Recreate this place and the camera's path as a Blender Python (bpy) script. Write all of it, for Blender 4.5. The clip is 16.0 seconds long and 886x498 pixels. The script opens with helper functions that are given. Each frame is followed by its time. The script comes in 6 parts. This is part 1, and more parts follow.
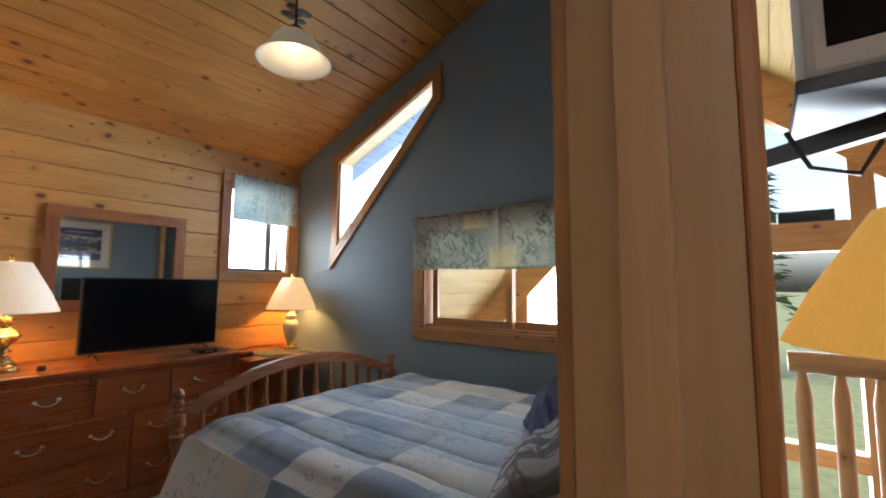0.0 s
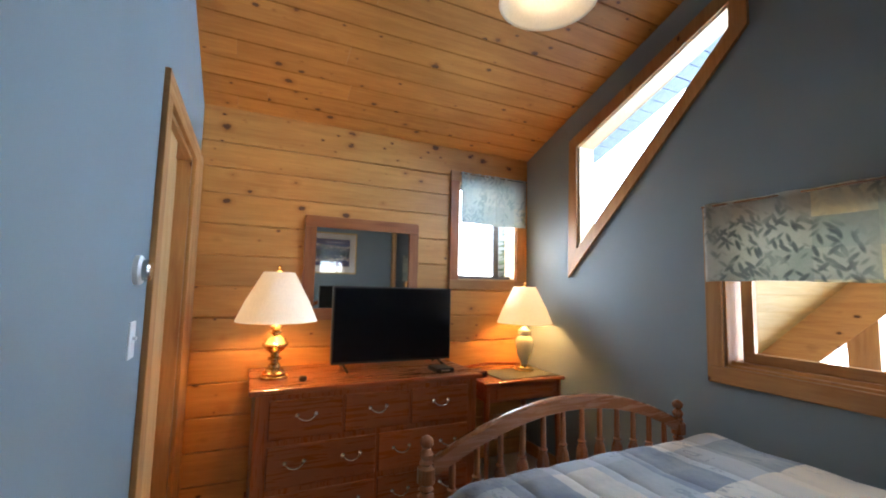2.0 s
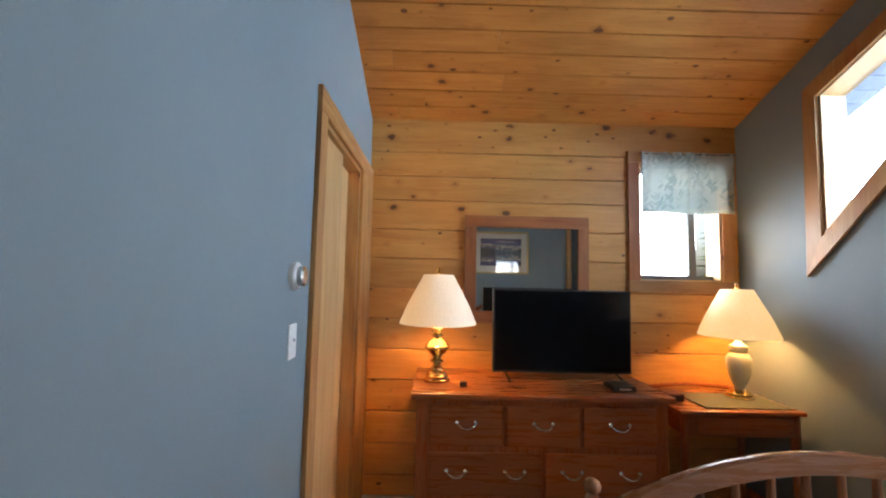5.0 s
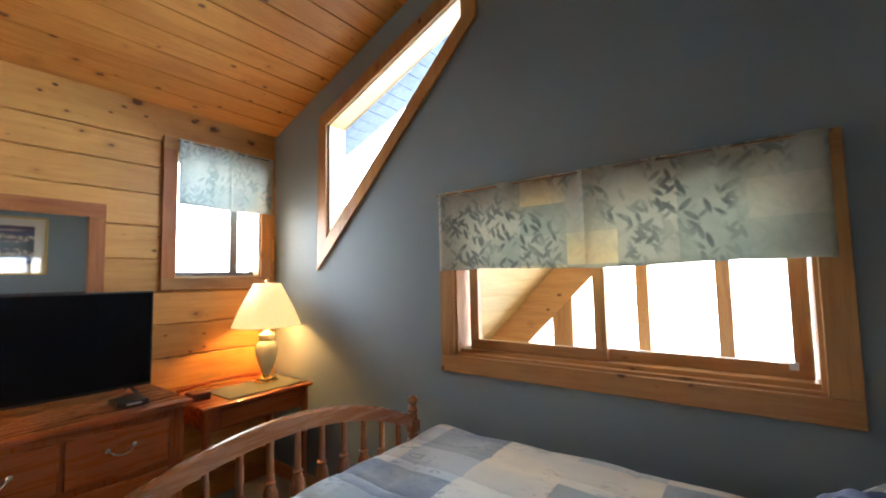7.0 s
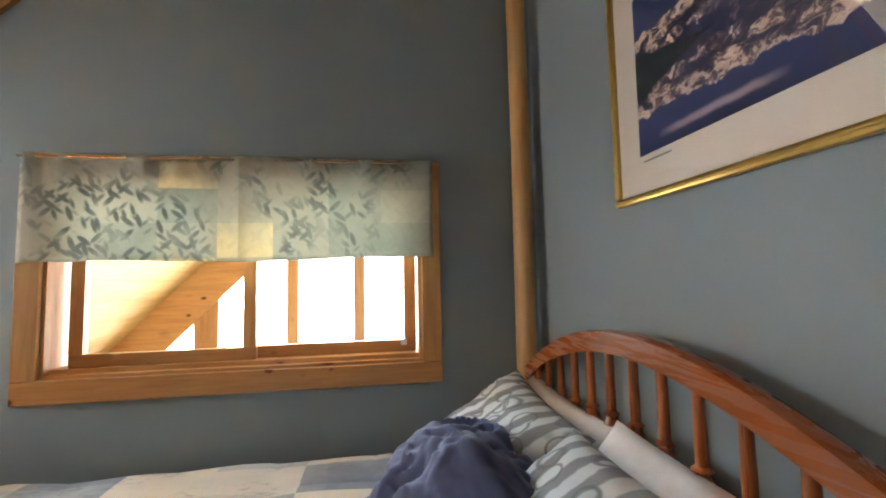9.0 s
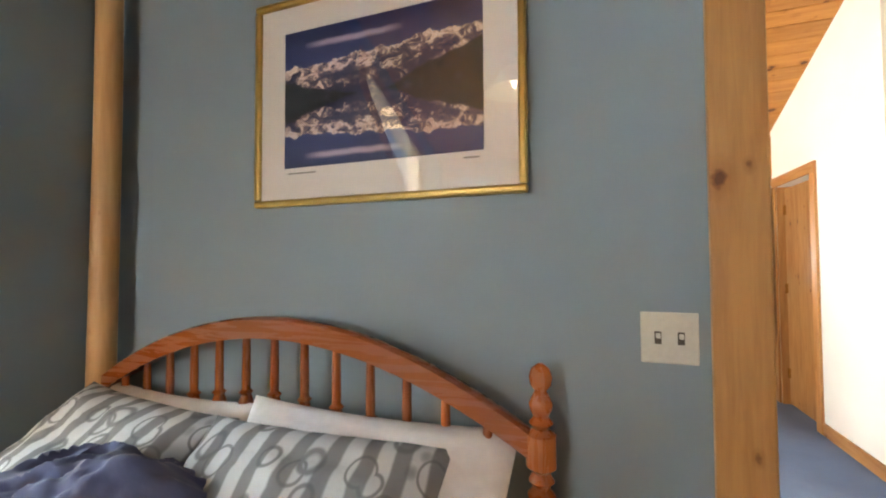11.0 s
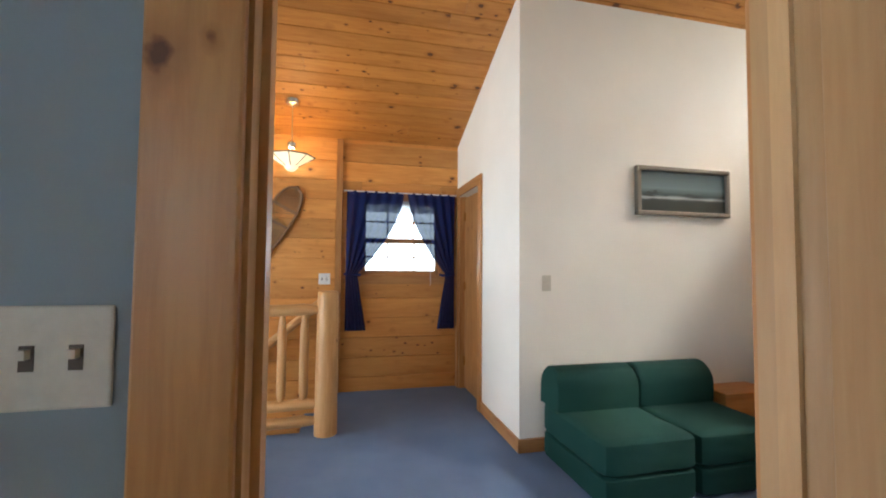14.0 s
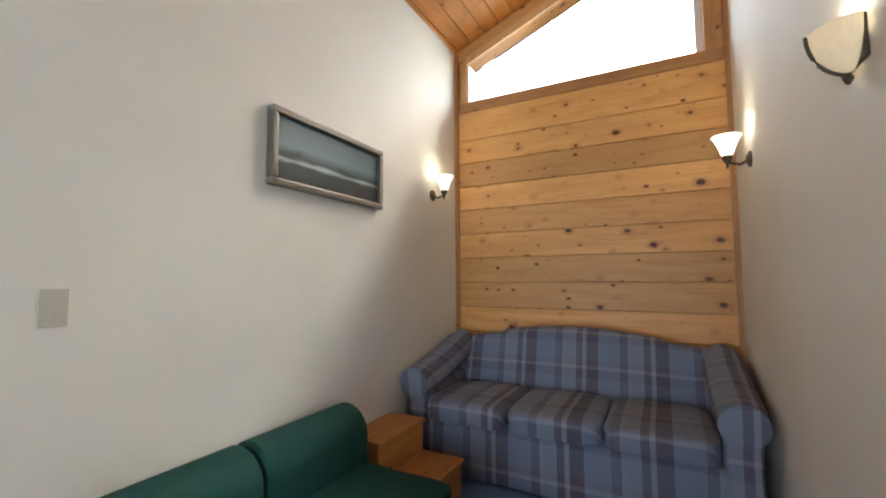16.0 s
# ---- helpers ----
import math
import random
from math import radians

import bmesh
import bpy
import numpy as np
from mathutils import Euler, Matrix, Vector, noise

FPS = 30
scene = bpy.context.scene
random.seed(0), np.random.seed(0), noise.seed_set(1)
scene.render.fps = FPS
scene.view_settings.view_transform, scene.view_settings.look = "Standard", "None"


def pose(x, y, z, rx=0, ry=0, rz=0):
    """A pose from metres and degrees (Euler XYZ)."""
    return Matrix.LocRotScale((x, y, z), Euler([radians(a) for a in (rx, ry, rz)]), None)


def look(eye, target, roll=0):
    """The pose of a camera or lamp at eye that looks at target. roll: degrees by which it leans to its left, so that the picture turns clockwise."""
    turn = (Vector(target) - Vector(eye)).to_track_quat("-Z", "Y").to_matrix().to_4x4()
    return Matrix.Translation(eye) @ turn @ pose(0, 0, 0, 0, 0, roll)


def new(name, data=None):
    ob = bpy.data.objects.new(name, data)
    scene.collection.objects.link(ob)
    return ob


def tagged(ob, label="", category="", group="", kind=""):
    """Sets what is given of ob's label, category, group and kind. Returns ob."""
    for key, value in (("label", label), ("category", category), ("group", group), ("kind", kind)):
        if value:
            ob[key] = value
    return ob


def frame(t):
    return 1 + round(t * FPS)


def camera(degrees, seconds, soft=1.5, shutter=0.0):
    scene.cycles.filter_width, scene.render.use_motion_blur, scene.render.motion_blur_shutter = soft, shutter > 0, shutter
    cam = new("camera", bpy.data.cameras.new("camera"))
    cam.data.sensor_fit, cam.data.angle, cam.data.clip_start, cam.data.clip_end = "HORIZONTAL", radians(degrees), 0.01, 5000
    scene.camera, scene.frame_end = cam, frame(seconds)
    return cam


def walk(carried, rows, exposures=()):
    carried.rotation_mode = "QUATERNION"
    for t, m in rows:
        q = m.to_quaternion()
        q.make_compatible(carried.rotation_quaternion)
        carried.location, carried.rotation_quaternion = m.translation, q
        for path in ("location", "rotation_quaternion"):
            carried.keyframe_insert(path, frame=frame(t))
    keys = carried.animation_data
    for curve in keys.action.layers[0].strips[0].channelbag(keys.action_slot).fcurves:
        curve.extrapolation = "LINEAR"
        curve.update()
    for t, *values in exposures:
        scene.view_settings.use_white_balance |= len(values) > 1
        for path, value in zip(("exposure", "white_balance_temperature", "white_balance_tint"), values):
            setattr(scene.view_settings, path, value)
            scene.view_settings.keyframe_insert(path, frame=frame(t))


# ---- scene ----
cam = camera(93.7, 16.0, 2.0)
PATH = [
    (0, (0.143, 0.69, 1.316), (-1.079, 2.263, 1.496), 0.3),
    (0.5, (-0.035, 0.720, 1.341), (-1.441, 2.132, 1.516), 0.5),
    (1, (-0.2, 0.779, 1.388), (-1.757, 2.022, 1.553), 0.8),
    (1.5, (-0.351, 0.887, 1.396), (-2.058, 1.917, 1.563), 1.2),
    (2, (-0.592, 0.874, 1.382), (-2.396, 1.719, 1.56), 1.3),
    (2.5, (-0.708, 0.886, 1.333), (-2.623, 1.433, 1.517), 1.7),
    (3, (-0.817, 0.797, 1.357), (-2.785, 1.111, 1.528), 1.6),
    (3.2, (-0.852, 0.796, 1.383), (-2.834, 1.014, 1.53), 1.6),
    (4.2, (-0.83, 0.93, 1.40), (-2.82, 0.82, 1.55), 1.3),
    (5.3, (-0.721, 1.073, 1.405), (-2.704, 1.275, 1.57), 0.8),
    (5.5, (-0.673, 1.095, 1.402), (-2.63, 1.473, 1.575), 0.2),
    (6, (-0.623, 1.134, 1.47), (-2.409, 2.024, 1.598), -1.6),
    (6.5, (-0.635, 1.229, 1.433), (-2.146, 2.531, 1.569), -0.9),
    (7, (-0.68, 1.331, 1.4), (-1.871, 2.932, 1.54), -1.2),
    (7.5, (-0.678, 1.354, 1.384), (-1.55, 3.148, 1.525), -1.2),
    (8, (-0.676, 1.355, 1.353), (-1.234, 3.269, 1.519), -1.1),
    (8.5, (-0.63, 1.337, 1.381), (-0.827, 3.324, 1.492), -1.2),
    (9, (-0.689, 1.347, 1.35), (-0.386, 3.319, 1.489), -1.2),
    (9.5, (-0.791, 1.443, 1.352), (0.093, 3.233, 1.479), -1.6),
    (9.8, (-0.837, 1.454, 1.376), (0.368, 3.046, 1.487), -1.5),
    (10.2, (-0.901, 1.442, 1.381), (0.652, 2.699, 1.473), -1.3),
    (12.3, (-1.281, 1.375, 1.326), (0.7, 1.642, 1.402), 0.1),
    (12.5, (-1.301, 1.346, 1.328), (0.683, 1.586, 1.412), -0.2),
    (12.8, (-1.249, 1.283, 1.331), (0.742, 1.455, 1.413), 0.0),
    (13, (-1.19, 1.223, 1.32), (0.805, 1.338, 1.403), -0.0),
    (13.2, (-1.084, 1.185, 1.31), (0.914, 1.2, 1.394), 0.1),
    (13.5, (-0.85, 1.142, 1.309), (1.142, 0.967, 1.379), 0.7),
    (14, (-0.551, 0.959, 1.295), (1.394, 0.502, 1.383), 0.5),
    (14.1, (-0.476, 0.91, 1.285), (1.455, 0.398, 1.376), 0.3),
    (14.5, (-0.169, 0.814, 1.263), (1.671, 0.039, 1.369), 0.5),
    (15, (0.164, 0.653, 1.28), (1.829, -0.449, 1.396), 0.4),
    (15.5, (0.423, 0.411, 1.274), (1.811, -1.023, 1.4), 0.1),
    (16, (0.59, 0.102, 1.271), (1.521, -1.662, 1.409), -0.3),
]
walk(cam, [(t, look(eye, target, roll)) for t, eye, target, roll in PATH], [(0.0, 1.75, 6300, 11), (0.5, 2.1, 6350, 11), (1.0, 2.2, 6450, 12), (3.0, 1.95, 6250, 13), (5.5, 1.92, 6800, 14), (7.0, 2.25, 6850, 12), (8.0, 2.4, 6900, 11), (10.0, 3.1, 7700, 11), (12.5, 2.95, 6500, 10), (13.5, 2.55, 6400, 10), (14.5, 1.92, 6250, 9), (15.5, 2.12, 6150, 8), (16.0, 1.95, 6100, 7)])

# ---- world, sun, large lights ----
world = bpy.data.worlds.new("sky")
scene.world = world
world.use_nodes = True
wn = world.node_tree
sky = wn.nodes.new("ShaderNodeTexSky")
sky.sky_type, sky.sun_disc = "NISHITA", False
sky.sun_elevation, sky.sun_rotation = radians(42), radians(200)
sky.dust_density = 6.0
wn.links.new(sky.outputs[0], wn.nodes["Background"].inputs[0])
wn.nodes["Background"].inputs[1].default_value = 0.15


def lamp(name, kind, energy, colour, m, size=0.0, size_y=0.0):
    data = bpy.data.lights.new(name, kind)
    data.energy, data.color = energy, colour
    if kind == "AREA":
        data.shape, data.size, data.size_y = "RECTANGLE", size, size_y
    elif kind == "SUN":
        data.angle = size
    else:
        data.shadow_soft_size = size
    ob = new(name, data)
    ob.matrix_world = m
    return ob


lamp("sun", "SUN", 1.0, (1.0, 0.95, 0.88), look((0, 0, 30), (6, 16, 11)), radians(10))
DAY = (0.62, 0.82, 1.0)
lamp("daylight_trapezoid", "AREA", 115, (0.50, 0.75, 1.0), look((-2.7, 4.15, 2.75), (-2.3, 0.5, 1.3)), 3.2, 2.0)
lamp("daylight_west", "AREA", 40, (0.80, 0.90, 1.0), look((-4.75, 2.6, 1.9), (0, 2.3, 1.5)), 1.8, 1.6)
lamp("daylight_stair", "AREA", 14, (0.66, 0.83, 1.0), look((5.2, 0.4, 1.7), (2.5, 0.2, 0.8)), 1.8, 1.6)
lamp("daylight_gable", "AREA", 2.5, (0.78, 0.90, 1.0), look((1.15, -3.6, 3.10), (1.1, 0.5, 0.9)), 1.8, 0.5)
lamp("daylight_greatroom", "AREA", 205, (0.80, 0.90, 1.0), look((0.3, 5.35, 1.0), (0.5, 0, 0.8)), 5.6, 3.2)
WARM = (1.0, 0.56, 0.20)

# ---- materials ----


def material(name, rough=0.6, metal=0.0, colour=(0.5, 0.5, 0.5), coat=0.0):
    m = bpy.data.materials.new(name)
    m.use_nodes = True
    b = m.node_tree.nodes["Principled BSDF"]
    b.inputs["Base Color"].default_value = (*colour, 1)
    b.inputs["Roughness"].default_value = rough
    b.inputs["Metallic"].default_value = metal
    b.inputs["Coat Weight"].default_value = coat
    return m, m.node_tree, b


def node(nt, kind, **values):
    n = nt.nodes.new(kind)
    for k, v in values.items():
        n.inputs[k.replace("_", " ")].default_value = v
    return n


def ramp(nt, source, stops):
    r = nt.nodes.new("ShaderNodeValToRGB")
    while len(r.color_ramp.elements) < len(stops):
        r.color_ramp.elements.new(0.5)
    for e, (p, c) in zip(r.color_ramp.elements, stops):
        e.position, e.color = p, (*c, 1)
    nt.links.new(source, r.inputs[0])
    return r.outputs[0]


def mixed(nt, factor, a, b, mode="MIX"):
    n = nt.nodes.new("ShaderNodeMix")
    n.data_type, n.blend_type = "RGBA", mode
    for slot, v in ((0, factor), (6, a), (7, b)):
        if isinstance(v, (int, float)):
            n.inputs[slot].default_value = v
        elif isinstance(v, tuple):
            n.inputs[slot].default_value = (*v, 1)
        else:
            nt.links.new(v, n.inputs[slot])
    return n.outputs[2]


def maths(nt, op, a, b=0.0):
    n = nt.nodes.new("ShaderNodeMath")
    n.operation = op
    for slot, v in ((0, a), (1, b)):
        if isinstance(v, (int, float)):
            n.inputs[slot].default_value = v
        else:
            nt.links.new(v, n.inputs[slot])
    return n.outputs[0]


def bump(nt, b, height, strength=0.3, distance=0.01):
    n = node(nt, "ShaderNodeBump", Strength=strength, Distance=distance)
    nt.links.new(height, n.inputs["Height"])
    nt.links.new(n.outputs[0], b.inputs["Normal"])


def coords(nt, scale=(1, 1, 1), vary=None):
    """Object coordinates, scaled; vary shifts them by a random number of each piece."""
    c = nt.nodes.new("ShaderNodeTexCoord").outputs["Object"]
    if vary is not None:
        add = nt.nodes.new("ShaderNodeVectorMath")
        add.operation = "MULTIPLY_ADD"
        comb = nt.nodes.new("ShaderNodeCombineXYZ")
        for i, k in enumerate((37.0, 53.0, 29.0)):
            nt.links.new(maths(nt, "MULTIPLY", vary, k), comb.inputs[i])
        add.inputs[1].default_value = (1, 1, 1)
        nt.links.new(c, add.inputs[0])
        nt.links.new(comb.outputs[0], add.inputs[2])
        c = add.outputs[0]
    n = node(nt, "ShaderNodeMapping", Scale=scale)
    nt.links.new(c, n.inputs[0])
    return n.outputs[0]


def noise_of(nt, vec, scale, detail=4.0, rough=0.55, distortion=0.0):
    n = node(nt, "ShaderNodeTexNoise", Scale=scale, Detail=detail, Roughness=rough, Distortion=distortion)
    nt.links.new(vec, n.inputs["Vector"])
    return n.outputs[0]


def wood(name, axis, light, dark, knot=None, rough=0.45, per_island=False, coat=0.0, knots=1.0, spread=0.38):
    """Sawn timber with its grain along an axis (0, 1, 2), knots and board-to-board variation."""
    m, nt, b = material(name, rough, coat=coat)
    if per_island:
        vary = nt.nodes.new("ShaderNodeNewGeometry").outputs["Random Per Island"]
    else:
        vary = nt.nodes.new("ShaderNodeObjectInfo").outputs["Random"]
    long = [1.0, 1.0, 1.0]
    long[axis] = 0.07
    fine = noise_of(nt, coords(nt, tuple(long), vary), 60.0, 5.0, 0.6, 0.4)
    long[axis] = 0.12
    band = noise_of(nt, coords(nt, tuple(long), vary), 9.0, 3.0, 0.5, 1.2)
    tone = maths(nt, "ADD", maths(nt, "MULTIPLY", fine, 0.45), maths(nt, "MULTIPLY", band, 0.6))
    colour = ramp(nt, tone, ((0.36, dark), (0.5, tuple((p + q) / 2 for p, q in zip(light, dark))), (0.64, light)))
    shade = maths(nt, "ADD", maths(nt, "MULTIPLY", vary, spread), 1.0 - spread / 2)
    g = nt.nodes.new("ShaderNodeCombineColor")
    for i in range(3):
        nt.links.new(shade, g.inputs[i])
    colour = mixed(nt, 1.0, colour, g.outputs[0], "MULTIPLY")
    if knot:
        wob = noise_of(nt, coords(nt, (1, 1, 1), vary), 34.0, 3.0)
        for across, along, size, thin, wide in ((7.6, 5.2, 0.165, 0.20, 0.19), (15.0, 9.0, 0.165, 0.32, 0.11)):
            squeeze = [across] * 3
            squeeze[axis] = along
            v = node(nt, "ShaderNodeTexVoronoi", Scale=1.0, Randomness=1.0)
            nt.links.new(coords(nt, tuple(squeeze), vary), v.inputs["Vector"])
            d = maths(nt, "ADD", v.outputs["Distance"], maths(nt, "MULTIPLY", maths(nt, "SUBTRACT", wob, 0.5), 0.14))
            sep = nt.nodes.new("ShaderNodeSeparateColor")
            nt.links.new(v.outputs["Color"], sep.inputs[0])
            d = maths(nt, "ADD", d, maths(nt, "MULTIPLY", sep.outputs[0], thin / knots))
            halo = ramp(nt, d, ((size, (0.55, 0.55, 0.55)), (size + wide, (0, 0, 0))))
            core = ramp(nt, d, ((size * 0.8, (1, 1, 1)), (size * 1.15, (0, 0, 0))))
            colour = mixed(nt, halo, colour, tuple(c * k for c, k in zip(dark, (0.78, 0.66, 0.55))))
            colour = mixed(nt, core, colour, knot)
    nt.links.new(colour, b.inputs["Base Color"])
    nt.links.new(ramp(nt, fine, ((0.3, (rough + 0.12,) * 3), (0.7, (rough - 0.08,) * 3))), b.inputs["Roughness"])
    bump(nt, b, fine, 0.12 if knot else 0.02, 0.002)
    return m


PINE_L, PINE_D, KNOT = (0.63, 0.295, 0.076), (0.49, 0.20, 0.044), (0.105, 0.032, 0.010)
PINE_Y = wood("knotty_pine_boards", 1, PINE_L, PINE_D, KNOT)
PINE_X = wood("knotty_pine_boards_pale", 0, (0.72, 0.39, 0.13), (0.58, 0.275, 0.075), KNOT, spread=0.45, knots=1.4)
PINE_CEIL = wood("knotty_pine_ceiling", 1, (0.52, 0.225, 0.050), (0.39, 0.145, 0.028), KNOT, per_island=True, spread=0.2, knots=1.3)
TRIM_L, TRIM_D = (0.50, 0.25, 0.085), (0.35, 0.145, 0.045)
TRIM = [wood("pine_trim_" + n, i, TRIM_L, TRIM_D, KNOT, 0.4, knots=0.48) for i, n in enumerate(("long", "deep", "tall"))]
DOORWOOD = wood("pale_pine_door", 2, (0.58, 0.36, 0.17), (0.50, 0.29, 0.125), None, 0.4)
REDTRIM = [wood("cherry_trim_" + n, i, (0.34, 0.115, 0.035), (0.22, 0.06, 0.018), None, 0.35) for i, n in enumerate(("long", "deep", "tall"))]
CHERRY = [wood("cherry_wood_" + n, i, (0.34, 0.082, 0.018), (0.285, 0.064, 0.0135), None, 0.28, coat=0.3) for i, n in enumerate(("long", "deep", "tall"))]
MAPLE = [wood("stained_maple_" + n, i, (0.33, 0.088, 0.021), (0.30, 0.078, 0.019), None, 0.25, coat=0.4) for i, n in enumerate(("long", "deep", "tall"))]
FOOTWOOD = [wood("footboard_wood_" + n, i, (0.27, 0.10, 0.04), (0.24, 0.087, 0.034), None, 0.25, coat=0.4) for i, n in enumerate(("long", "deep", "tall"))]
LOG = [wood("peeled_log_" + n, i, (0.62, 0.36, 0.15), (0.47, 0.235, 0.08), KNOT, 0.42, knots=0.7) for i, n in enumerate(("long", "deep", "tall"))]


HONEY = wood("honey_pine_steps", 1, (0.58, 0.25, 0.06), (0.45, 0.17, 0.036), KNOT, 0.4, knots=0.6)


def painted(name, colour, rough=0.75):
    m, nt, b = material(name, rough)
    v = coords(nt)
    big = noise_of(nt, v, 1.3, 4.0)
    c = ramp(nt, big, ((0.3, tuple(k * 0.95 for k in colour)), (0.7, tuple(min(1, k * 1.04) for k in colour))))
    nt.links.new(c, b.inputs["Base Color"])
    bump(nt, b, noise_of(nt, v, 260.0, 2.0), 0.12, 0.002)
    return m


SLATE = painted("slate_blue_wall_paint", (0.215, 0.265, 0.29))
WHITE = painted("warm_white_wall_paint", (0.79, 0.765, 0.69))


def carpet(name, a, c):
    m, nt, b = material(name, 0.95)
    v = coords(nt)
    pile, patch = noise_of(nt, v, 420.0, 3.0), noise_of(nt, v, 3.0, 5.0)
    tone = maths(nt, "ADD", maths(nt, "MULTIPLY", pile, 0.6), maths(nt, "MULTIPLY", patch, 0.4))
    nt.links.new(ramp(nt, tone, ((0.3, a), (0.7, c))), b.inputs["Base Color"])
    bump(nt, b, pile, 0.5, 0.006)
    return m


CARPET_BLUE = carpet("blue_carpet", (0.10, 0.165, 0.30), (0.18, 0.27, 0.44))
CARPET_PALE = carpet("pale_grey_carpet", (0.40, 0.40, 0.38), (0.58, 0.57, 0.53))


def plain(name, colour, rough=0.5, metal=0.0, coat=0.0, grain=60.0, depth=0.06):
    m, nt, b = material(name, rough, metal, colour, coat)
    f = noise_of(nt, coords(nt), grain, 3.0)
    nt.links.new(ramp(nt, f, ((0.25, tuple(k * 0.88 for k in colour)), (0.75, colour))), b.inputs["Base Color"])
    bump(nt, b, f, depth, 0.002)
    return m


BRASS = plain("polished_brass", (0.66, 0.50, 0.24), 0.18, 1.0)
GOLD = plain("gilt_frame", (0.55, 0.37, 0.12), 0.32, 1.0)
CHROME = plain("satin_nickel", (0.72, 0.70, 0.66), 0.25, 1.0)
BRONZE = plain("dark_bronze", (0.10, 0.085, 0.07), 0.4, 0.8)
BLACK = plain("black_plastic", (0.012, 0.012, 0.013), 0.35)
SCREEN = plain("dark_screen_glass", (0.004, 0.004, 0.005), 0.16, depth=0.0)
IVORY = plain("ivory_plastic", (0.56, 0.54, 0.45), 0.4)
WHITEPLASTIC = plain("white_plastic", (0.78, 0.78, 0.77), 0.4)
CERAMIC = plain("cream_ceramic", (0.62, 0.59, 0.48), 0.2, coat=0.5)
MAROON = plain("maroon_leather", (0.10, 0.012, 0.012), 0.45)
MATCLOTH = plain("grey_green_mat", (0.10, 0.10, 0.075), 0.8, grain=300.0)
PAPER = plain("picture_mount_card", (0.76, 0.69, 0.61), 0.8, grain=900.0, depth=0.02)
SILVERFRAME = plain("aged_silver_frame", (0.20, 0.185, 0.155), 0.45, 0.5)
GREYTV = plain("grey_plastic_casing", (0.42, 0.41, 0.39), 0.5)
SHEET = plain("white_cotton", (0.78, 0.74, 0.71), 0.9, grain=35.0, depth=0.3)
WEB = plain("rawhide_webbing", (0.24, 0.14, 0.065), 0.7, grain=150.0, depth=0.3)
SHOEFRAME = plain("weathered_ash_frame", (0.22, 0.115, 0.05), 0.55, grain=90.0)
BLIND = plain("white_blind_slat", (0.75, 0.75, 0.73), 0.5)
DARKSASH = plain("grey_sash", (0.16, 0.17, 0.18), 0.5)
GREATWALL = painted("cream_plaster", (0.74, 0.60, 0.36))
CREAMBOARD = wood("pale_pine_lining", 1, (0.44, 0.32, 0.13), (0.36, 0.25, 0.095), None, 0.6, per_island=True, spread=0.15)
ROOFING = plain("brown_shingle", (0.12, 0.10, 0.09), 0.9, grain=25.0)
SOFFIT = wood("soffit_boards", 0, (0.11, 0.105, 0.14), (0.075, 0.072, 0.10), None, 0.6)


def glass_material():
    m, nt, b = material("window_glass", 0.0)
    b.inputs["Transmission Weight"].default_value = 1.0
    b.inputs["IOR"].default_value = 1.0
    b.inputs["Base Color"].default_value = (0.96, 0.98, 0.98, 1)
    return m


def picture_glass():
    """Thin clear glass: lets the print through and mirrors a little."""
    m = bpy.data.materials.new("picture_glass")
    m.use_nodes = True
    nt = m.node_tree
    clear, gloss, blend = nt.nodes.new("ShaderNodeBsdfTransparent"), nt.nodes.new("ShaderNodeBsdfGlossy"), nt.nodes.new("ShaderNodeMixShader")
    gloss.inputs["Roughness"].default_value = 0.015
    facing = nt.nodes.new("ShaderNodeLayerWeight").outputs["Facing"]
    nt.links.new(maths(nt, "ADD", maths(nt, "MULTIPLY", maths(nt, "POWER", facing, 5.0), 0.6), 0.07), blend.inputs[0])
    nt.links.new(clear.outputs[0], blend.inputs[1])
    nt.links.new(gloss.outputs[0], blend.inputs[2])
    nt.links.new(blend.outputs[0], nt.nodes["Material Output"].inputs[0])
    return m


PICGLASS = picture_glass()
SCREEN.node_tree.nodes["Principled BSDF"].inputs["Specular IOR Level"].default_value = 0.12
GLASS = glass_material()
MIRROR, _, _b = material("mirror_silver", 0.02, 1.0, (0.80, 0.83, 0.82))


def shade_material(name, colour, glow, strength, trans=0.35):
    """Lit lampshade: cloth or glass that the bulb inside makes glow."""
    m, nt, b = material(name, 0.8, 0.0, colour)
    pleat = noise_of(nt, coords(nt, (1, 1, 0.06)), 140.0, 2.0)
    nt.links.new(ramp(nt, pleat, ((0.3, tuple(k * 0.9 for k in colour)), (0.7, colour))), b.inputs["Base Color"])
    b.inputs["Emission Color"].default_value = (*glow, 1)
    b.inputs["Emission Strength"].default_value = strength
    b.inputs["Subsurface Weight"].default_value = 0.0
    bump(nt, b, pleat, 0.1, 0.002)
    return m


SHADE = shade_material("pleated_cream_shade", (0.82, 0.74, 0.60), (1.0, 0.62, 0.30), 0.13)
SHADE_HOT = shade_material("lit_cream_shade", (0.82, 0.72, 0.50), (1.0, 0.60, 0.24), 0.24)
SHADE_YELLOW = shade_material("golden_parchment_shade", (0.70, 0.45, 0.12), (1.0, 0.50, 0.08), 0.10)
FROST = shade_material("frosted_glass_bell", (0.82, 0.75, 0.65), (1.0, 0.78, 0.50), 0.04)
SCONCE = shade_material("lit_white_glass_cup", (0.85, 0.82, 0.76), (1.0, 0.88, 0.66), 0.6)
SCONCE_DIM = shade_material("marbled_amber_glass", (0.75, 0.62, 0.42), (1.0, 0.78, 0.48), 0.10)
